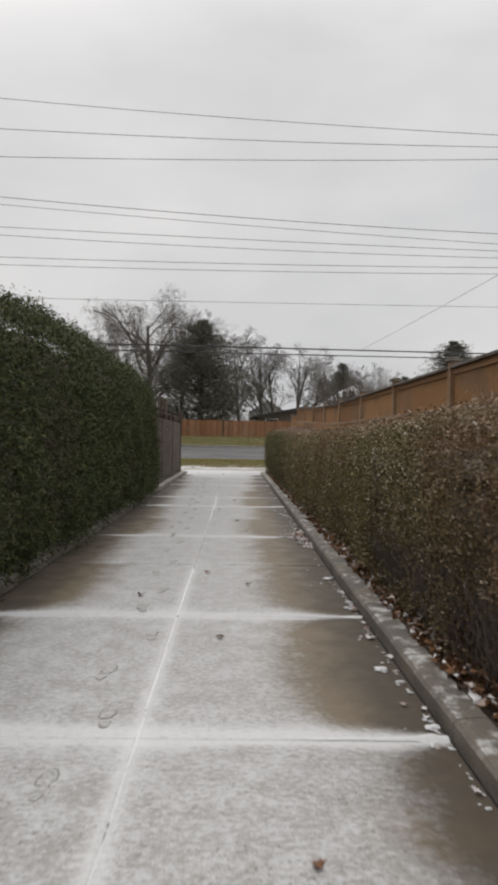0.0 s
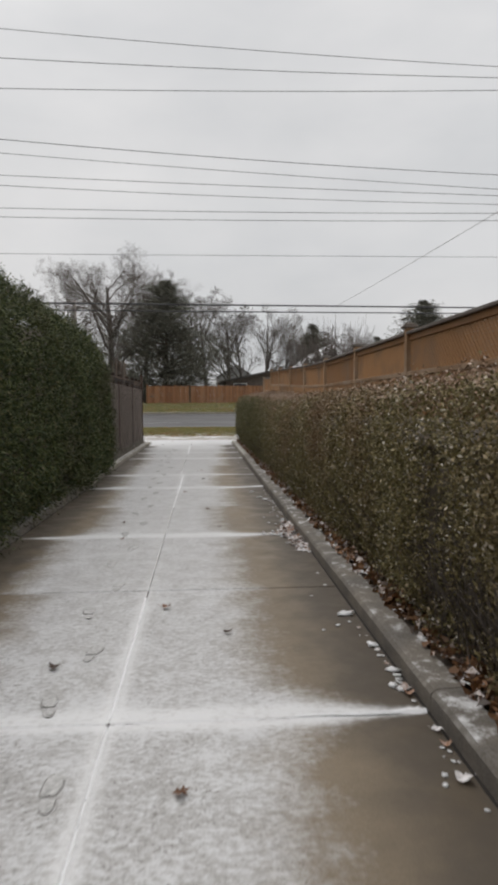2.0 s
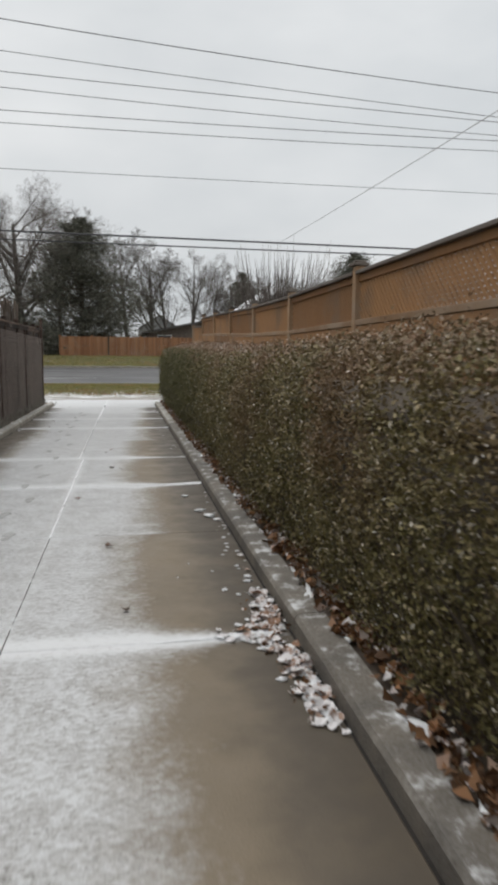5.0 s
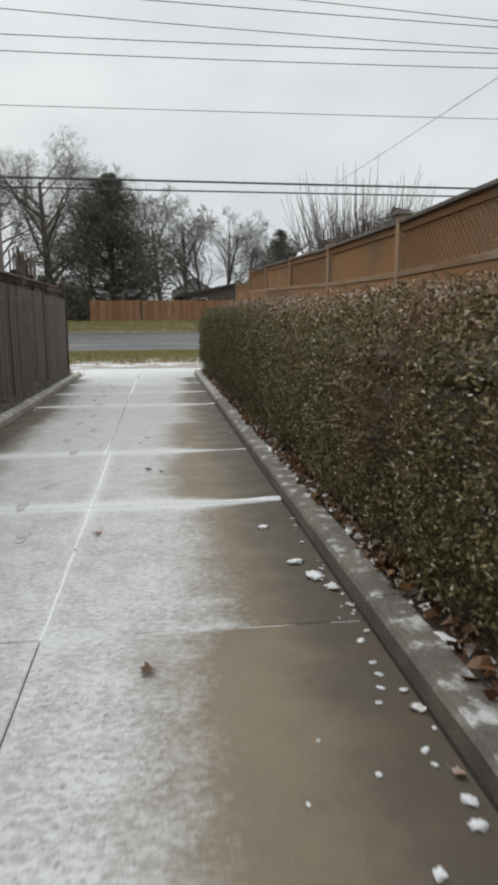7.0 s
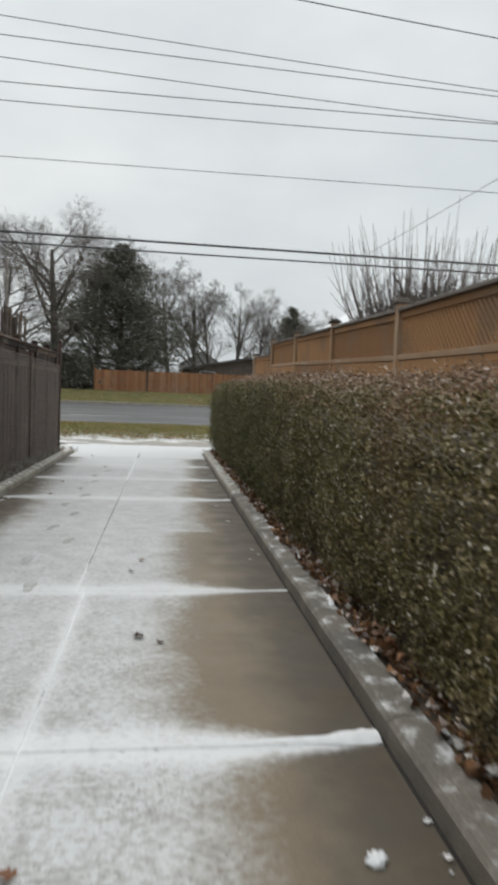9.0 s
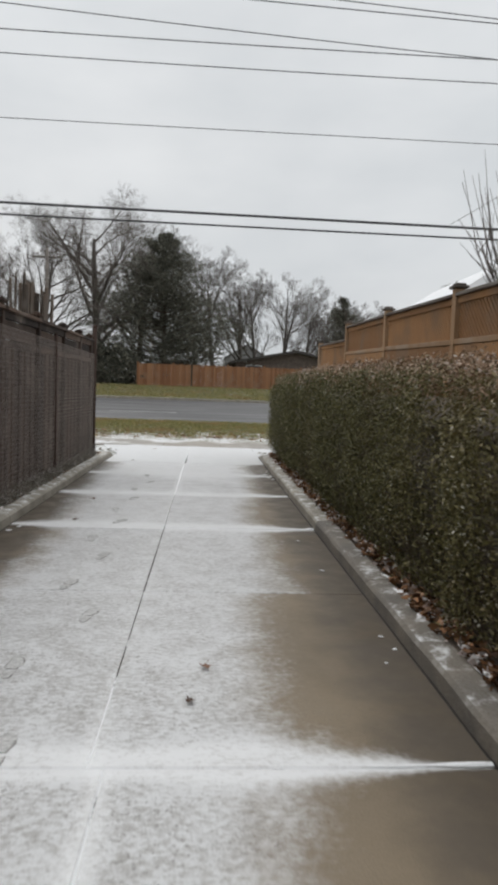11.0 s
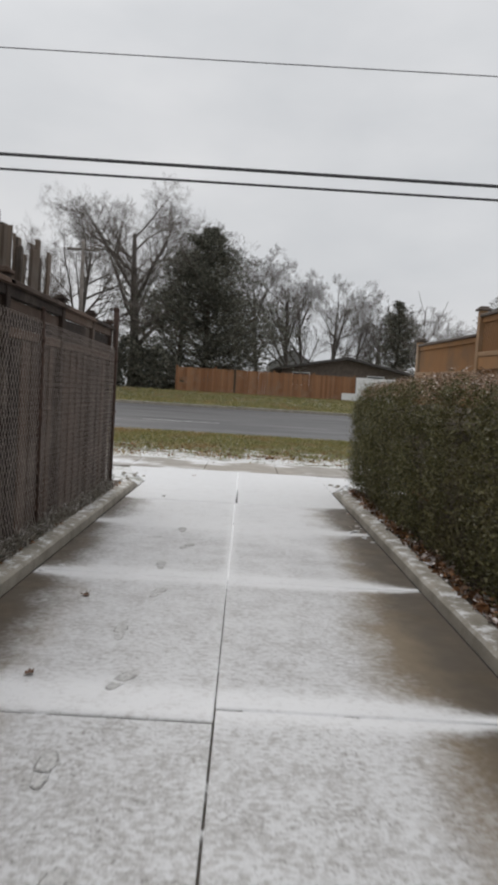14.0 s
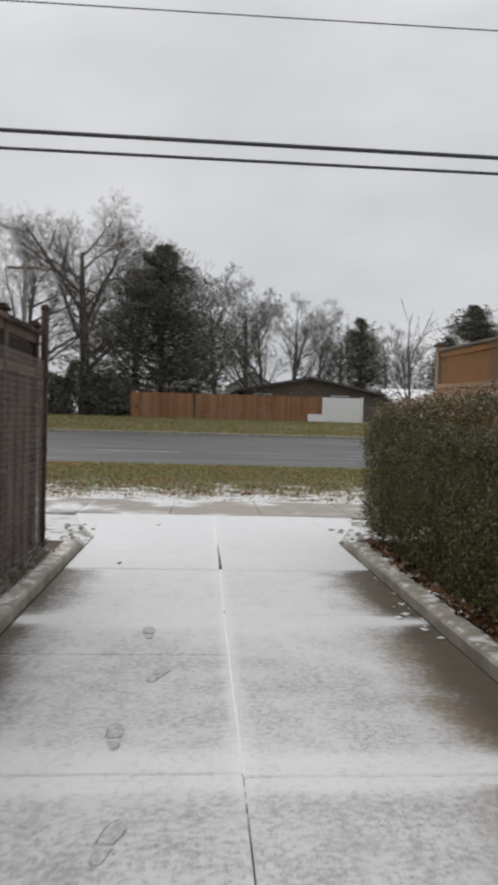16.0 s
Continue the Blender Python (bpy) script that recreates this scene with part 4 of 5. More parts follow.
# bare shrub tree with upright shoots behind the right fence
def shoots(seed, h, r, n):
    rnd = random.Random(seed)
    tv, tf, wv, wf = [], [], [], []
    tube(tv, tf, [Vector((0, 0, 0)), Vector((0.03, 0.02, h * 0.4))], [0.07, 0.05], 6)
    for k in range(n):
        a = rnd.uniform(0, 2 * math.pi)
        q = rnd.random() ** 0.5 * r
        p = [Vector((0, 0, h * rnd.uniform(0.2, 0.42)))]
        p.append(Vector((math.cos(a) * q * 0.6, math.sin(a) * q * 0.6, h * rnd.uniform(0.45, 0.6))))
        p.append(Vector((math.cos(a) * q, math.sin(a) * q, h * rnd.uniform(0.66, 0.8))))
        top = p[-1] + Vector((math.cos(a) * q * 0.2 + rnd.gauss(0, 0.06), math.sin(a) * q * 0.2 + rnd.gauss(0, 0.06), h * rnd.uniform(0.05, 0.26)))
        p.append(top)
        tube(wv, wf, p, [0.011, 0.008, 0.005, 0.002], 4)
        for _ in range(5):
            b0 = p[1].lerp(p[2], rnd.random())
            e = b0 + Vector((rnd.gauss(0, 0.16), rnd.gauss(0, 0.16), rnd.uniform(0.15, 0.5)))
            tube(wv, wf, [b0, e], [0.006, 0.002], 3)
    return mesh_of("trunk", tv, tf, BARK), mesh_of("crown", wv, wf, TWIG)


tree_thing(shoots(3, 3.75, 1.05, 240), 3.85, 21.6, 0, 0, 1.0, "small bare garden tree with many upright pruned shoots", "garden_tree")
slim = grow(52, 5.3, 1.1, 2, (8, 3), 0.0, 0.07, 0.38, 0.5, 0.014)
tree_thing(slim, 5.65, 41.0, 0.2, 0, 1.0, "slender young bare street tree beside the road", "street_tree")

# small shrub and dark bushes across the road


def bush(name, x, y, z, rx, ry, rz, n, mat, label, size=0.2):
    t = tagged(new(name), label, "bush")
    t.location = (x, y, z)
    d = rng.normal(size=(n, 3))
    d /= np.linalg.norm(d, axis=1, keepdims=True)
    d *= rng.uniform(0.55, 1.0, (n, 1)) ** 0.5 * (1 + 0.2 * np.sin(5 * d[:, :1] + 3 * d[:, 2:]))
    p = d * np.array([rx, ry, rz]) + np.array([0, 0, rz * 0.8])
    p = p[p[:, 2] > -0.02]
    ob = place("foliage", quads("foliage", leaf_quads(p, rng.normal(size=p.shape), size * rng.uniform(0.5, 1.4, len(p)), 0.4), mat), t)
    ob["kind"] = "stuff"
    tv, tf = [], []
    for k in range(9):
        a = k * 0.7
        tube(tv, tf, [Vector((0, 0, -0.05)), Vector((math.cos(a) * rx * 0.3, math.sin(a) * ry * 0.3, rz * 0.7)), Vector((math.cos(a) * rx * 0.7, math.sin(a) * ry * 0.7, rz * 1.4))], [0.04, 0.025, 0.008], 4)
    place("stems", mesh_of("stems", tv, tf, DARK_WOOD), t)
    return t


for k, (x, rx, rz) in enumerate(((-5.6, 1.5, 1.5), (-7.6, 1.8, 1.75), (-9.8, 1.9, 1.6), (-12.2, 2.0, 1.8), (-15, 2.1, 1.7), (-18, 2.2, 1.8))):
    bush("bush", x, 63.6 + 0.5 * (k % 2), ground_z(62.5), rx, 0.9, rz, 6500, HAZED_NEEDLES, "dark evergreen bush at the edge of the lawn", 0.22)

# ---- across the road: board fence, houses, pole ----
far_fence = tagged(new("garden_fence"), "orange-brown vertical board garden fence across the road", "fence")
FB = ground_z(62)
bw = 0.145
far_board = from_bm("board", box(0.004, bw - 0.004, -0.012, 0.012, 0, 1.5, 0.003), FARWOOD)
x = -4.35
i = 0
while x < 6.75:
    place("board", far_board, far_fence, pose(x, 62 + 0.012 * (i % 2), FB - 0.02 + 0.012 * math.sin(i * 1.7), 0, random.uniform(-0.5, 0.5)))
    x += bw
    i += 1
for zz in (0.3, 1.2):
    part("rail", box(-4.35, 6.75, 62.03, 62.07, FB + zz, FB + zz + 0.09), FARWOOD, far_fence)
part("rail", box(6.0, 6.86, 61.90, 61.93, FB + 0.02, FB + 0.46, 0.004), WHITE_PAINT, far_fence, "white painted lower board")
for px in (-4.4, -2.0, -0.75, 1.7, 4.2, 6.75):
    part("post", box(px - 0.06, px + 0.06, 61.93, 62.05, FB - 0.1, FB + 1.58, 0.006), FARWOOD if px != -0.75 else DARK_WOOD, far_fence)
white_fence = tagged(new("white_fence"), "white painted board fence beside the brown one", "fence")
wb = from_bm("board", box(0.004, bw - 0.004, -0.012, 0.012, 0, 1.48, 0.003), WHITE_PAINT)
for i in range(16):
    place("board", wb, white_fence, pose(6.86 + i * bw, 62 + 0.01 * (i % 2), FB))
part("rail", box(6.86, 9.2, 62.03, 62.07, FB + 0.3, FB + 0.39), WHITE_PAINT, white_fence)
part("post", box(9.2, 9.32, 61.94, 62.06, FB - 0.1, FB + 1.55, 0.006), WHITE_PAINT, white_fence)


def house(name, x0, x1, y0, y1, z0, eave, ridge, wall_mat, roof_mat, label, over=0.5, axis="x", windows=()):
    h = tagged(new(name), label, "house")
    part("wall", box(x0, x1, y0, y1, z0, eave), wall_mat, h)
    b = bmesh.new()
    if axis == "x":
        ym = (y0 + y1) / 2
        sec = [(y0 - over, eave - 0.1), (ym, ridge), (y1 + over, eave - 0.1), (y1 + over, eave - 0.25), (ym, ridge - 0.17), (y0 - over, eave - 0.25)]
        ra = [b.verts.new((x0 - over, q, z)) for q, z in sec]
        rb = [b.verts.new((x1 + over, q, z)) for q, z in sec]
    else:
        xm = (x0 + x1) / 2
        sec = [(x0 - over, eave - 0.1), (xm, ridge), (x1 + over, eave - 0.1), (x1 + over, eave - 0.25), (xm, ridge - 0.17), (x0 - over, eave - 0.25)]
        ra = [b.verts.new((q, y0 - over, z)) for q, z in sec]
        rb = [b.verts.new((q, y1 + over, z)) for q, z in sec]
    for i in range(6):
        b.faces.new((ra[i], ra[(i + 1) % 6], rb[(i + 1) % 6], rb[i]))
    for r in (ra, rb):
        b.faces.new((r[0], r[1], r[4], r[5]))
        b.faces.new((r[1], r[2], r[3], r[4]))
    part("roof", b, roof_mat, h)
    if axis == "y":
        for yy in (y0 + 0.02, y1 - 0.02):
            g = bmesh.new()
            g.faces.new([g.verts.new(c) for c in ((x0, yy, eave), (x1, yy, eave), (xm, yy, ridge - 0.2))])
            part("gable", g, wall_mat, h)
    for wx, wz, ww, wh in windows:
        w = part("window", box(wx, wx + ww, y0 - 0.04, y0 + 0.02, wz, wz + wh), WHITE_PAINT, h)
        part("pane", box(wx + 0.06, wx + ww - 0.06, y0 - 0.05, y0 - 0.041, wz + 0.06, wz + wh - 0.06), GLASS, w)
    return h


house("bungalow", 2.6, 12.2, 70.5, 78, 1.8, 4.0, 5.0, BRICK_W, SHINGLE_D, "low dark bungalow with a shallow gable roof", 0.6, "y", ((3.4, 2.7, 1.3, 1.0), (9.0, 2.7, 1.3, 1.0)))
house("house", 2.0, 6.5, 84, 92, 1.9, 5.0, 6.4, GREY_WALL, SHINGLE, "grey-roofed house behind the bungalow", 0.06, "y")
house("house", 16, 24, 78, 86, 1.9, 3.8, 5.0, PALE_WALL, SNOW, "pale house with a snow-covered roof", 0.5, "x")
house("garden_shed", 3.6, 5.4, 25.0, 27.9, 0, 2.75, 3.42, PALE_WALL, SNOW, "long pale garden shed with a snow-covered roof", 0.25, "y")


def wood_pole(x, y, z, h, label):
    t = tagged(new("utility_pole"), label, "pole")
    b = bmesh.new()
    bmesh.ops.create_cone(b, cap_ends=True, segments=12, radius1=0.15, radius2=0.1, depth=h, matrix=Matrix.Translation((x, y, z + h / 2)))
    part("pole", b, POLE_WOOD, t, smooth_shade=True)
    part("crossarm", box(x - 0.9, x + 0.9, y - 0.06, y + 0.06, z + h - 0.6, z + h - 0.48, 0.01), POLE_WOOD, t)
    return t


wood_pole(-9.6, 58.0, ground_z(58), 8.6, "wooden utility pole with a crossarm")

# ---- overhead lines: height and slant where each crosses the driveway's axis ----
LINES = [
    (31.5, 0.036, 15.90, -0.032, 0.0009, 0.014, 0), (28.9, 0.088, 13.77, 0.026, 0.0009, 0.014, 0), (28.7, 0.031, 12.85, 0.031, 0.0008, 0.014, 0),
    (27.8, 0.137, 10.25, -0.008, 0.0011, 0.014, 0), (33.7, -0.024, 11.83, -0.065, 0.0005, 0.014, 0), (32.1, 0.004, 10.65, -0.025, 0.0003, 0.014, 0),
    (33.4, 0.093, 10.60, 0.001, 0.0008, 0.014, 0), (31.8, -0.014, 9.44, -0.004, 0.0006, 0.014, 0), (32.8, 0.004, 9.37, 0.003, 0.0006, 0.014, 0),
    (32.8, -0.017, 7.89, -0.002, 0.0001, 0.011, 0), (32.4, -0.025, 5.745, -0.010, 0.0, 0.033, 1), (32.3, -0.030, 5.45, -0.009, 0.0001, 0.024, 1)]
for y0, sy, z0, sz, sag, r, black in LINES:
    pts = [Vector((x, y0 + sy * x, z0 + sz * x + sag * x * x)) for x in np.linspace(-42, 42, 43)]
    tv, tf = [], []
    tube(tv, tf, pts, [r] * len(pts), 5)
    tagged(place("overhead_cable", mesh_of("overhead_cable", tv, tf, CABLE if black else CABLE_G)), "thick black overhead cable" if black else "thin grey overhead power line", "cable", "lines above the pavement")

# the service line that leaves the black cable and runs back over the gardens
pts = [Vector((6.14 + 0.0245 * s, 32.25 - s, 5.70 - 0.0092 * s + 0.0004 * (s - 20) ** 2 - 0.16)) for s in np.linspace(0, 44, 34)]
tv, tf = [], []
tube(tv, tf, pts, [0.008] * len(pts), 5)
tagged(place("service_line", mesh_of("service_line", tv, tf, SERVICE)), "thin grey service line branching from the black cable", "cable")
# ---- fallen leaves, snow clumps, prints ----


def leaf_mesh(seed, s, mat=None):
    """A curled maple-like leaf with lobes and a stalk."""
    rnd = random.Random(seed)
    n = 14
    verts = [Vector((0, 0, 0.012 * s / 0.1))]
    for i in range(n):
        a = 2 * math.pi * i / n
        r = s * ((0.5 if i % 2 else 0.36) if not mat else 0.42) * rnd.uniform(0.7, 1.2)
        verts.append(Vector((math.cos(a) * r * 0.9, math.sin(a) * r, 0.006 + (r / s) ** 2 * s * (0.4 + 0.9 * math.cos(a + 0.6) ** 2) * rnd.uniform(0.7, 1.3))))
    faces = [(0, 1 + i, 1 + (i + 1) % n) for i in range(n)]
    tube(verts, faces, [Vector((0, 0, 0.01)), Vector((s * 0.4, 0.1 * s, 0.012)), Vector((s * 0.75, 0.05 * s, 0.03))], [0.002, 0.0015, 0.001], 3)
    return mesh_of("fallen_leaf", verts, faces, mat or LITTER_ONE)


m, nt, b = material("dry_leaf", 0.7)
nt.links.new(mix(nt, object_random(nt), (0.06, 0.038, 0.026), (0.22, 0.105, 0.055)), b.inputs["Base Color"])
bump(nt, b, noise_tex(nt, position(nt), 80, 3), 0.5, 0.003)
LITTER_ONE = m
m, nt, b = material("frosted_leaf", 0.85)
frost = smooth(nt, math_node(nt, "ADD", math_node(nt, "MULTIPLY", noise_tex(nt, position(nt), 45, 3), 0.6), math_node(nt, "MULTIPLY", object_random(nt), 0.5)), 0.32, 0.6)
nt.links.new(mix(nt, frost, (0.33, 0.19, 0.12), (0.82, 0.79, 0.785)), b.inputs["Base Color"])
bump(nt, b, noise_tex(nt, position(nt), 90, 3), 0.6, 0.004)
FROST_LEAF = m
leaf_meshes = [leaf_mesh(k, 0.056 + 0.012 * (k % 3)) for k in range(6)]
LEAVES = [(0.33, 18.62), (0.40, 19.01), (0.45, 17.09), (0.58, 17.0), (0.14, 15.07), (0.51, 13.15), (0.65, 11.72), (0.62, 7.89), (0.19, 8.47), (0.78, 3.42), (0.38, 6.07), (-0.38, 7.37), (-0.55, 12.14), (-0.44, 11.07), (-0.85, 31.85), (-1.09, 29.19), (-1.02, 22.9), (-1.06, 24.28), (-0.62, 34.6)]
for k, (x, y) in enumerate(LEAVES):
    tagged(place("fallen_leaf", leaf_meshes[k % 6], None, pose(x, y, 0.001, 0, 0, k * 67)), "curled dry brown leaf lying on thin snow", "leaf", "leaves on the driveway")


def lump(seed, s, flat=0.24):
    b = bmesh.new()
    bmesh.ops.create_icosphere(b, subdivisions=3, radius=1)
    off = seed * 3.7
    for v in b.verts:
        k = 1 + 0.7 * noise.noise(v.co * 1.9 + Vector((off, 0, 0))) + 0.5 * noise.noise(v.co * 4.1 + Vector((0, off, 0))) + 0.22 * noise.noise(v.co * 9 + Vector((0, 0, off)))
        v.co = Vector((v.co.x * k, v.co.y * k * 0.75, max(-0.05, v.co.z * k * flat + flat * 0.55))) * s
    return from_bm("snow_clump", b, SNOW, True)


lumps = [lump(k, 0.05) for k in range(7)]
CLUMPS = [(1.47, 8.22, 1.2), (1.28, 15.07, 0.9), (1.43, 14.1, 1.3), (1.49, 13.93, 0.9), (1.37, 14.35, 1.1), (1.46, 13.3, 0.5), (1.5, 7.6, 0.9), (1.52, 7.2, 0.8), (1.5, 6.95, 0.7), (1.46, 7.0, 0.6), (1.42, 5.4, 1.1), (1.5, 5.2, 0.6), (1.5, 4.55, 0.9), (1.44, 4.35, 0.7), (1.47, 9.4, 0.35), (1.46, 9.0, 0.3), (1.3, 8.7, 0.25), (1.25, 7.9, 0.3), (1.45, 13.0, 0.4), (1.38, 12.8, 0.3), (1.44, 12.5, 0.4), (1.25, 12.4, 0.3), (1.48, 12.25, 0.6), (1.46, 12.15, 0.6), (1.28, 12.0, 0.5), (1.36, 11.9, 0.4), (1.42, 12.9, 0.35), (1.45, 13.1, 0.35), (1.1, 12.6, 0.2), (1.0, 12.3, 0.2), (1.45, 19.5, 0.35), (1.48, 19.3, 0.35), (1.38, 19.1, 0.3), (1.3, 22.1, 0.4), (1.35, 21.0, 0.4), (1.42, 27.4, 0.9), (1.34, 27.3, 0.8), (1.45, 27.0, 0.7), (1.5, 26.8, 0.6), (-1.55, 22.3, 0.7), (-1.5, 22.5, 0.6), (-1.56, 24.9, 0.8), (-1.45, 25.1, 0.5)]
for k, (x, y, s) in enumerate(CLUMPS):
    ob = tagged(place("snow_clump", lumps[k % 7], None, pose(x, y, 0, 0, 0, k * 47)), "small clump of white snow on wet concrete", "snow", "snow clumps by the kerb")
    ob.scale = (s * 0.85, s * 0.85, s * 0.8)

# the pile of snow and leaves by the kerb, and drifts that end the joints
pile = tagged(new("snow_pile"), "broken pile of crusty snow and leaves against the kerb", "snow")
frost_meshes = [leaf_mesh(20 + k, 0.06 + 0.02 * (k % 3), FROST_LEAF) for k in range(6)]
for k in range(340):
    t = random.random()
    y = 10.35 + 1.55 * t + random.gauss(0, 0.05)
    x = 1.53 - abs(random.gauss(0, 0.06)) - 0.34 * max(0, 1 - abs(y - 11.25) / 0.3) * random.random()
    leafy_bit = k % 5 < 3
    ob = place("frosted_leaf" if leafy_bit else "snow_lump", frost_meshes[k % 6] if leafy_bit else lumps[k % 7], pile, pose(x, y, 0.003, random.uniform(-25, 25) if leafy_bit else 0, 0, random.uniform(0, 360)))
    s = random.uniform(0.4, 1.0) if leafy_bit else random.uniform(0.18, 0.6)
    ob.scale = (s, s, s)
me = quads("leaves", leaf_quads(np.stack([rng.normal(1.46, 0.06, 130), rng.uniform(10.3, 11.8, 130), rng.uniform(0.005, 0.03, 130)], 1), rng.normal(size=(130, 3)) * (1, 1, 0.5), rng.uniform(0.02, 0.042, 130), 0.6, 0.9), LITTER)
place("leaves", me, pile)["kind"] = "stuff"


# crumbs of snow and frosted leaves caught in the gap beside the kerb
for name, y0, y1, count in (("snow_crumbs", 3.2, 8.3, 90), ("snow_crumbs", 12.0, 15.4, 26), ("snow_crumbs", 26.6, 29.6, 22)):
    row = tagged(new(name), "broken line of snow crumbs and frosted leaves along the kerb", "snow", "crumbs along the kerb")
    for k in range(count):
        y = random.uniform(y0, y1)
        x = 1.525 - abs(random.gauss(0, 0.03)) - (0.14 * random.random() if k % 9 == 0 else 0)
        leafy_bit = k % 4 == 0
        ob = place("frosted_leaf" if leafy_bit else "snow_lump", frost_meshes[k % 6] if leafy_bit else lumps[k % 7], row, pose(x, y, 0.002, 0, 0, random.uniform(0, 360)))
        q = random.uniform(0.4, 0.8) if leafy_bit else random.uniform(0.1, 0.32)
        ob.scale = (q, q, q)


def drift(x0, x1, y, w, h):
    """A low ridge of blown snow along a joint, wider at the kerb."""
    nx, ny = 26, 8
    verts, faces = [], []
    for i in range(nx + 1):
        t = i / nx
        x = x0 + (x1 - x0) * t
        ww = 0.75 * w * (0.2 + 0.8 * t ** 2) * (1 + 0.6 * noise.noise((x * 9, y, 0))) * (1 if t < 0.93 else 0.75)
        for j in range(ny + 1):
            s = j / ny
            yy = y + (s - 0.35) * ww + 0.015 * noise.noise((x * 3, y * 2, 1))
            z = h * t ** 1.5 * math.sin(math.pi * s) ** 1.2 * (1 + 0.5 * noise.noise((x * 9, yy * 9, 0))) - 0.001
            verts.append((x, yy, z))
    for i in range(nx):
        for j in range(ny):
            a = i * (ny + 1) + j
            faces.append((a, a + 1, a + ny + 2, a + ny + 1))
    me = mesh_of("snow_drift", verts, faces, SNOW)
    for p in me.polygons:
        p.use_smooth = True
    return me


for x0, x1, y, w, h in ((0.75, 1.54, 4.42, 0.14, 0.016), (0.9, 1.54, 6.7, 0.10, 0.014), (0.7, 1.45, 11.25, 0.12, 0.015), (0.85, 1.54, 15.84, 0.2, 0.02), (1.0, 1.54, 18.1, 0.06, 0.008), (1.0, 1.54, 22.66, 0.12, 0.015), (0.9, 1.53, 24.95, 0.10, 0.012)):
    tagged(place("snow_drift", drift(x0, x1, y, w, h)), "low ridge of blown snow along a slab joint", "snow", "drifts on the joints")

# leaf litter and frost along the hedge's foot
n = 9500
ly = rng.uniform(-3, 30.4, n)
ly += 0.25 * np.sin(ly * 4.3)
lx = 1.765 + np.abs(rng.normal(0, 0.075, n)) - 0.06 * (rng.random(n) < 0.2)
me = quads("leaf_litter", leaf_quads(np.stack([lx, ly, 0.115 + np.abs(rng.normal(0, 0.018, n))], 1), rng.normal(size=(n, 3)) * (1, 1, 0.45), 0.045 * rng.uniform(0.4, 1.9, n), 0.65, 1.0), LITTER)
tagged(place("leaf_litter", me), "brown fallen leaves along the foot of the hedge", "leaves", kind="stuff")
n = 700
me = quads("leaf_litter", leaf_quads(np.stack([-1.78 - np.abs(rng.normal(0, 0.05, n)), rng.uniform(-3, 29.5, n), 0.12 + np.abs(rng.normal(0, 0.01, n))], 1), rng.normal(size=(n, 3)) * (1, 1, 0.35), 0.05 * rng.uniform(0.5, 1.4, n), 0.7, 0.5), LITTER)
tagged(place("leaf_litter", me), "scattered brown leaves on the pale kerb", "leaves", kind="stuff")
# crusts of snow lying on the kerb under the hedge
for k in range(46):
    y = -2 + 32.2 * (k + random.random() * 0.9) / 46
    ob = tagged(place("snow_crust", lumps[k % 7], None, pose(1.745 + random.uniform(-0.02, 0.05), y, 0.102, 0, 0, random.uniform(60, 120))), "thin crust of snow on the kerb under the hedge", "snow", "crusts on the kerb")
    ob.scale = (random.uniform(0.8, 2.6), random.uniform(0.5, 0.9), 0.45)

# shoe prints in the snow


def sole(flip):
    b = bmesh.new()
    pts = []
    for i in range(20):
        a = 2 * math.pi * i / 20
        v = math.sin(a)
        w = 0.045 - 0.010 * math.cos(2 * a + 0.4) + (0.008 if v > 0 else -0.004)
        pts.append((math.cos(a) * w + flip * 0.012 * v, v * 0.14))
    for cut in ((-0.2, -0.045), (-0.02, 0.2)):
        ring = [(x, min(max(y, cut[0]), cut[1])) for x, y in pts]
        vs = [b.verts.new((x * (1 + 0.1 * noise.noise((x * 40, y * 40, flip))), y, 0.0)) for x, y in ring]
        mid_x, mid_y = sum(v.co.x for v in vs) / 20, sum(v.co.y for v in vs) / 20
        top = [b.verts.new((mid_x + (v.co.x - mid_x) * 0.8, mid_y + (v.co.y - mid_y) * 0.88, 0.002)) for v in vs]
        for i in range(20):
            b.faces.new((vs[i], vs[(i + 1) % 20], top[(i + 1) % 20], top[i])).material_index = 1 if noise.noise((i * 0.45, flip * 3.0, cut[0] * 9)) > -0.12 else 0
        b.faces.new(top)
    me = from_bm("shoe_print", b, PRINT)
    me.materials.append(PRINT_EDGE)
    return me


soles = [sole(-1), sole(1)]
PRINTS = [(-0.3, 3.96), (-0.17, 4.65), (-0.3, 5.32), (-0.12, 6.12), (-0.3, 6.9), (-0.2, 7.6), (-0.36, 8.4), (-0.24, 9.1), (-0.4, 9.9), (-0.28, 10.6), (-0.45, 11.4), (-0.3, 12.1), (-0.48, 12.9), (-0.33, 13.6), (-0.5, 14.4), (-0.36, 15.1), (-0.52, 15.9), (-0.4, 16.6), (-0.56, 17.4), (-0.4, 18.2), (-0.58, 19.0), (-0.34, 19.82), (-0.6, 20.5), (-0.49, 21.36), (-0.69, 22.04), (-0.54, 22.9), (-0.68, 23.6), (-0.56, 24.48), (-0.64, 25.3), (-0.48, 26.1), (-0.6, 26.9)]
for k, (x, y) in enumerate(PRINTS):
    tagged(place("shoe_print", soles[k % 2], None, pose(x, y, 0.0006, 0, 0, random.uniform(-18, 12))), "faint shoe print pressed into thin snow", "footprint", "trail of shoe prints")

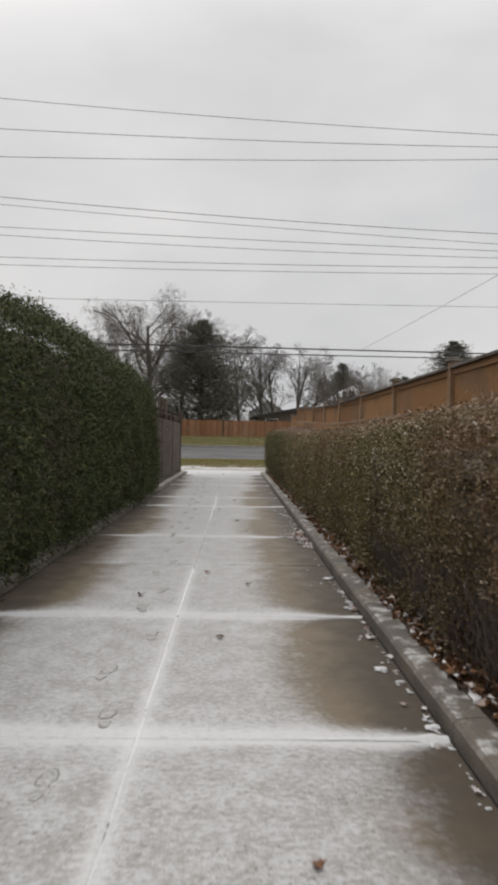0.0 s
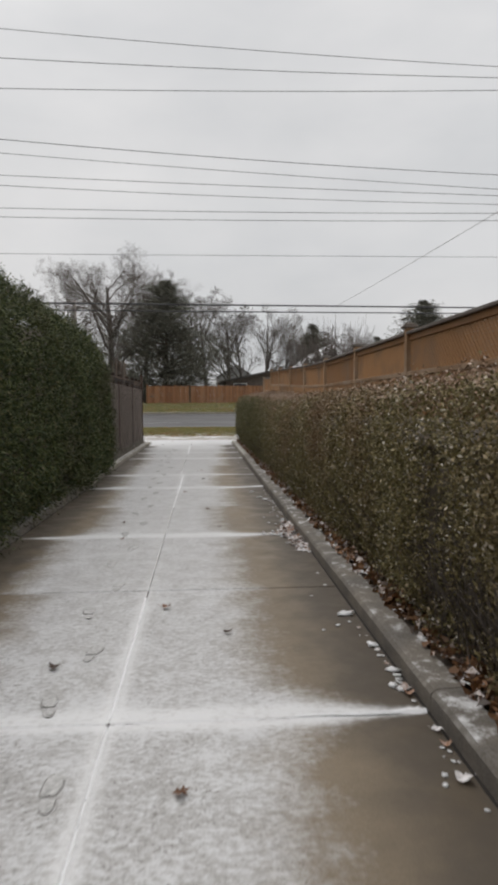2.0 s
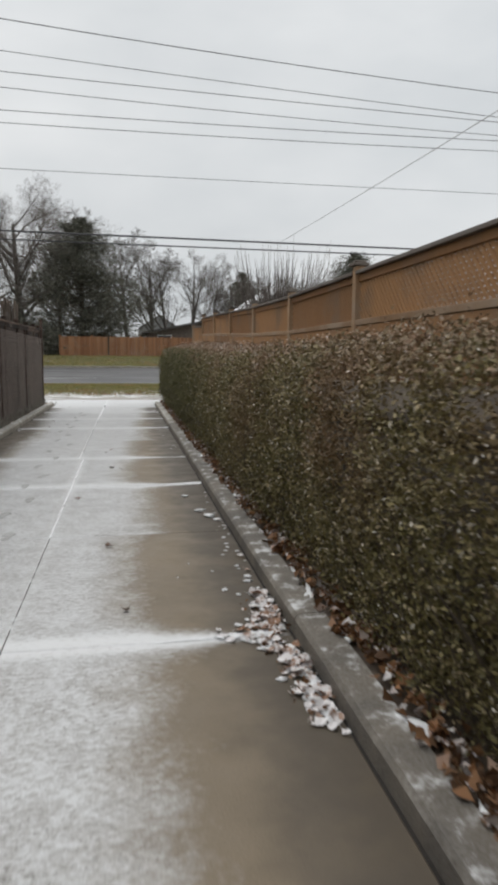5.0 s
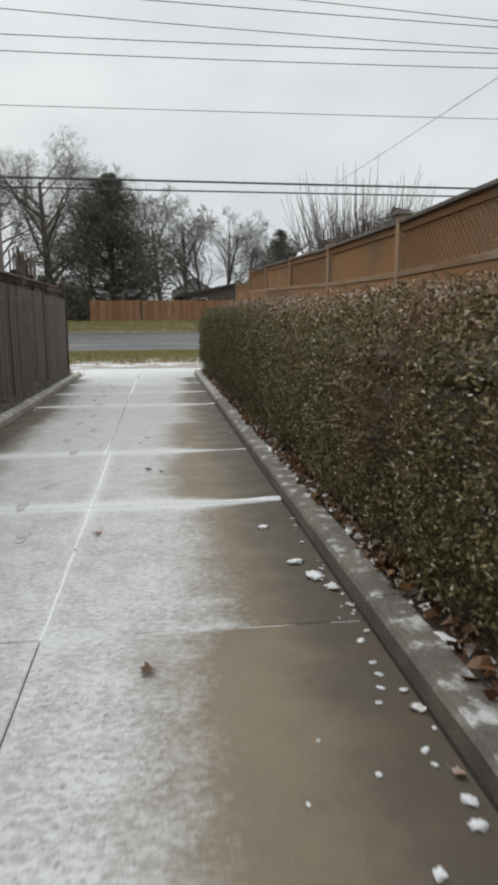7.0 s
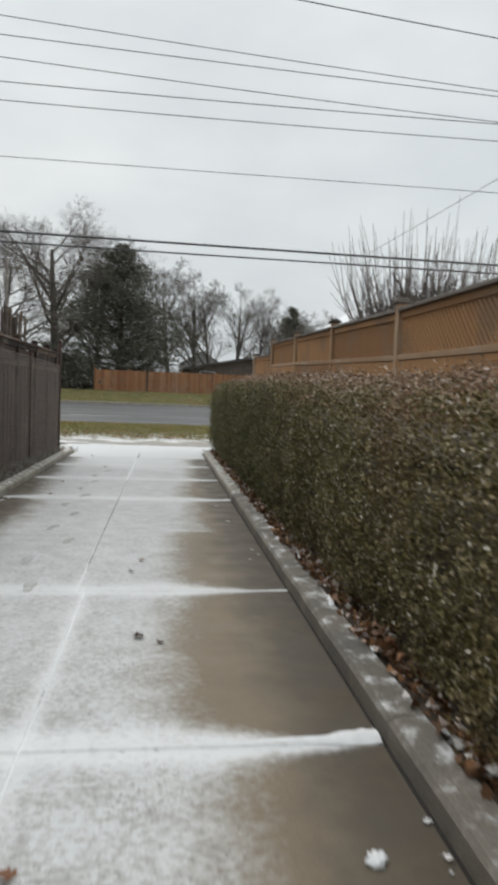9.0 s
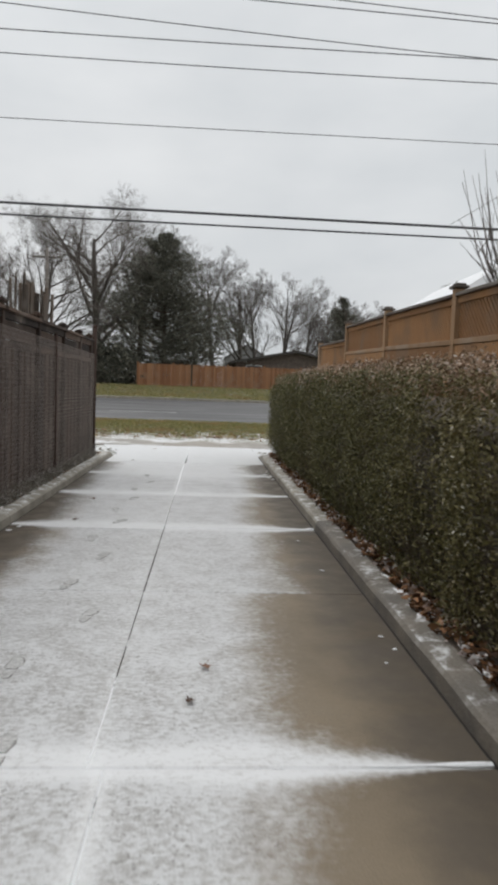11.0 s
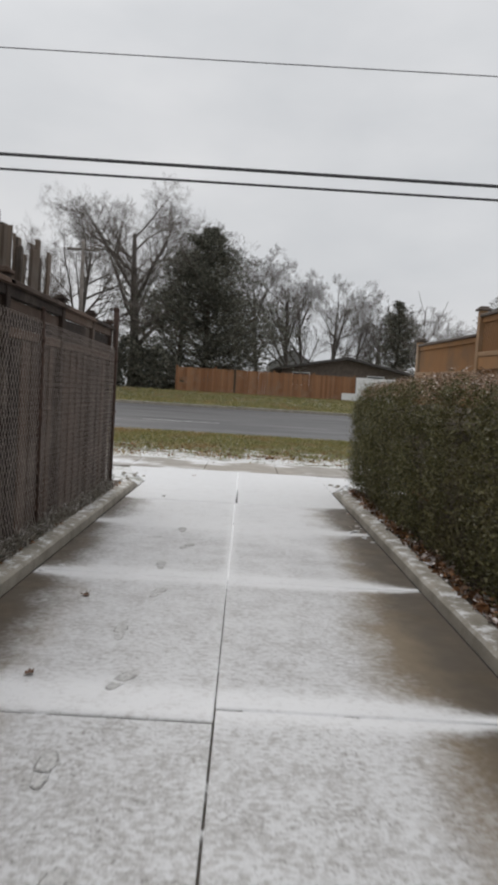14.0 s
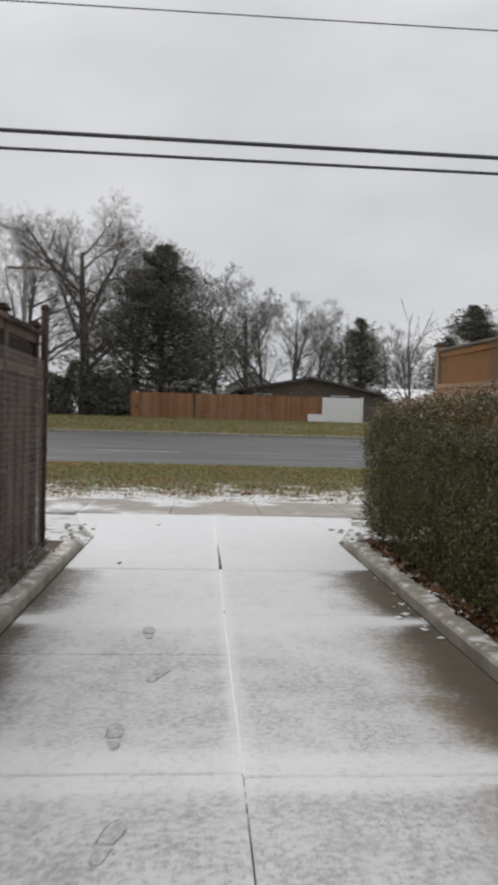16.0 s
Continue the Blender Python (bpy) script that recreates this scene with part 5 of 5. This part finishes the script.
# crack in the last slab, stones and turf at the corners
b = bmesh.new()
prev = None
for i in range(9):
    t = i / 8
    x = -0.03 + 0.012 * noise.noise((t * 7, 2, 2))
    y = 29.02 + 1.44 * t
    cur = (b.verts.new((x - 0.012 * (1.2 - t), y, 0.0035)), b.verts.new((x + 0.012 * (1.2 - t), y, 0.0035)))
    if prev:
        b.faces.new((prev[0], prev[1], cur[1], cur[0]))
    prev = cur
part("crack", b, plain("crack_dirt", (0.05, 0.045, 0.04), 0.95), driveway)
for sx, x0 in ((-1, -1.95), (1, 1.8)):
    for k in range(26):
        s = random.uniform(0.4, 1.1)
        b = bmesh.new()
        bmesh.ops.create_icosphere(b, subdivisions=1, radius=0.05)
        for v in b.verts:
            v.co *= 1 + 0.5 * noise.noise(v.co * 22 + Vector((k, sx, 0)))
            v.co.z *= 0.6
        ob = tagged(part("stone", b, KERB_L if k % 3 else SNOW, None), "rough grey stone at the corner of the driveway", "stone", "stones at the driveway's mouth")
        ob.matrix_world = pose(x0 + random.uniform(-0.22, 0.28), 30.3 + random.random() * 1.6, -0.005, 0, 0, k * 40)
        ob.scale = (s, s, s)

# grass on the verge, with leaves
n = 90000
gx = rng.uniform(-11, 14, n)
gy2 = rng.uniform(35.15, 41.8, n)
thin = np.array([noise.noise((a * 0.8, b2 * 1.2, 4)) for a, b2 in zip(gx, gy2)])
ok = rng.random(n) < np.clip(0.55 + thin + (gy2 - 36.8) * 0.25, 0.06, 1)
gx, gy2 = gx[ok], gy2[ok]
gz = np.interp(gy2, [p[0] for p in PROFILE], [p[1] for p in PROFILE])
al = rng.normal(size=(len(gx), 3)) * (0.5, 0.5, 0.1) + (0, 0, 0.8)
me = quads("grass", leaf_quads(np.stack([gx, gy2, gz + 0.03], 1), al, 0.10 * rng.uniform(0.5, 1.4, len(gx)), 0.12, 0.3), GRASS)
tagged(place("grass", me), "short yellow-green winter grass on the verge", "grass", kind="stuff")
n = 1700
lx = rng.uniform(-9, 12, n)
ly = 35.3 + np.abs(rng.normal(0.9, 1.0, n))
lz = np.interp(ly, [p[0] for p in PROFILE], [p[1] for p in PROFILE])
me = quads("verge_leaves", leaf_quads(np.stack([lx, ly, lz + 0.05], 1), rng.normal(size=(n, 3)) * (1, 1, 0.3), 0.075 * rng.uniform(0.5, 1.3, n), 0.7, 0.5), LITTER)
tagged(place("verge_leaves", me), "brown leaves scattered on the snowy verge", "leaves", kind="stuff")
n = 60000
gx = rng.uniform(-22, 22, n)
gy2 = rng.uniform(55.7, 62, n)
gz = np.interp(gy2, [p[0] for p in PROFILE], [p[1] for p in PROFILE])
al = rng.normal(size=(n, 3)) * (0.5, 0.5, 0.1) + (0, 0, 0.8)
me = quads("lawn_grass", leaf_quads(np.stack([gx, gy2, gz + 0.03], 1), al, 0.13 * rng.uniform(0.5, 1.4, n), 0.16, 0.3), GRASS)
tagged(place("lawn_grass", me), "short winter grass on the lawn across the road", "grass", kind="stuff")

# matted dead grass and frost at the foot of the chain link
n = 15000
dy = rng.uniform(18.6, 29.0, n)
al = rng.normal(size=(n, 3)) * (0.5, 0.9, 0.3) + (0.1, 0, 0.5)
me = quads("dead_grass", leaf_quads(np.stack([-1.825 + rng.normal(0, 0.022, n), dy, 0.115 + np.abs(rng.normal(0, 0.065, n))], 1), al, 0.09 * rng.uniform(0.5, 1.4, n), 0.10, 0.3), DEAD)
tagged(place("dead_grass", me), "matted grey dead grass along the fence's foot", "grass", kind="stuff")
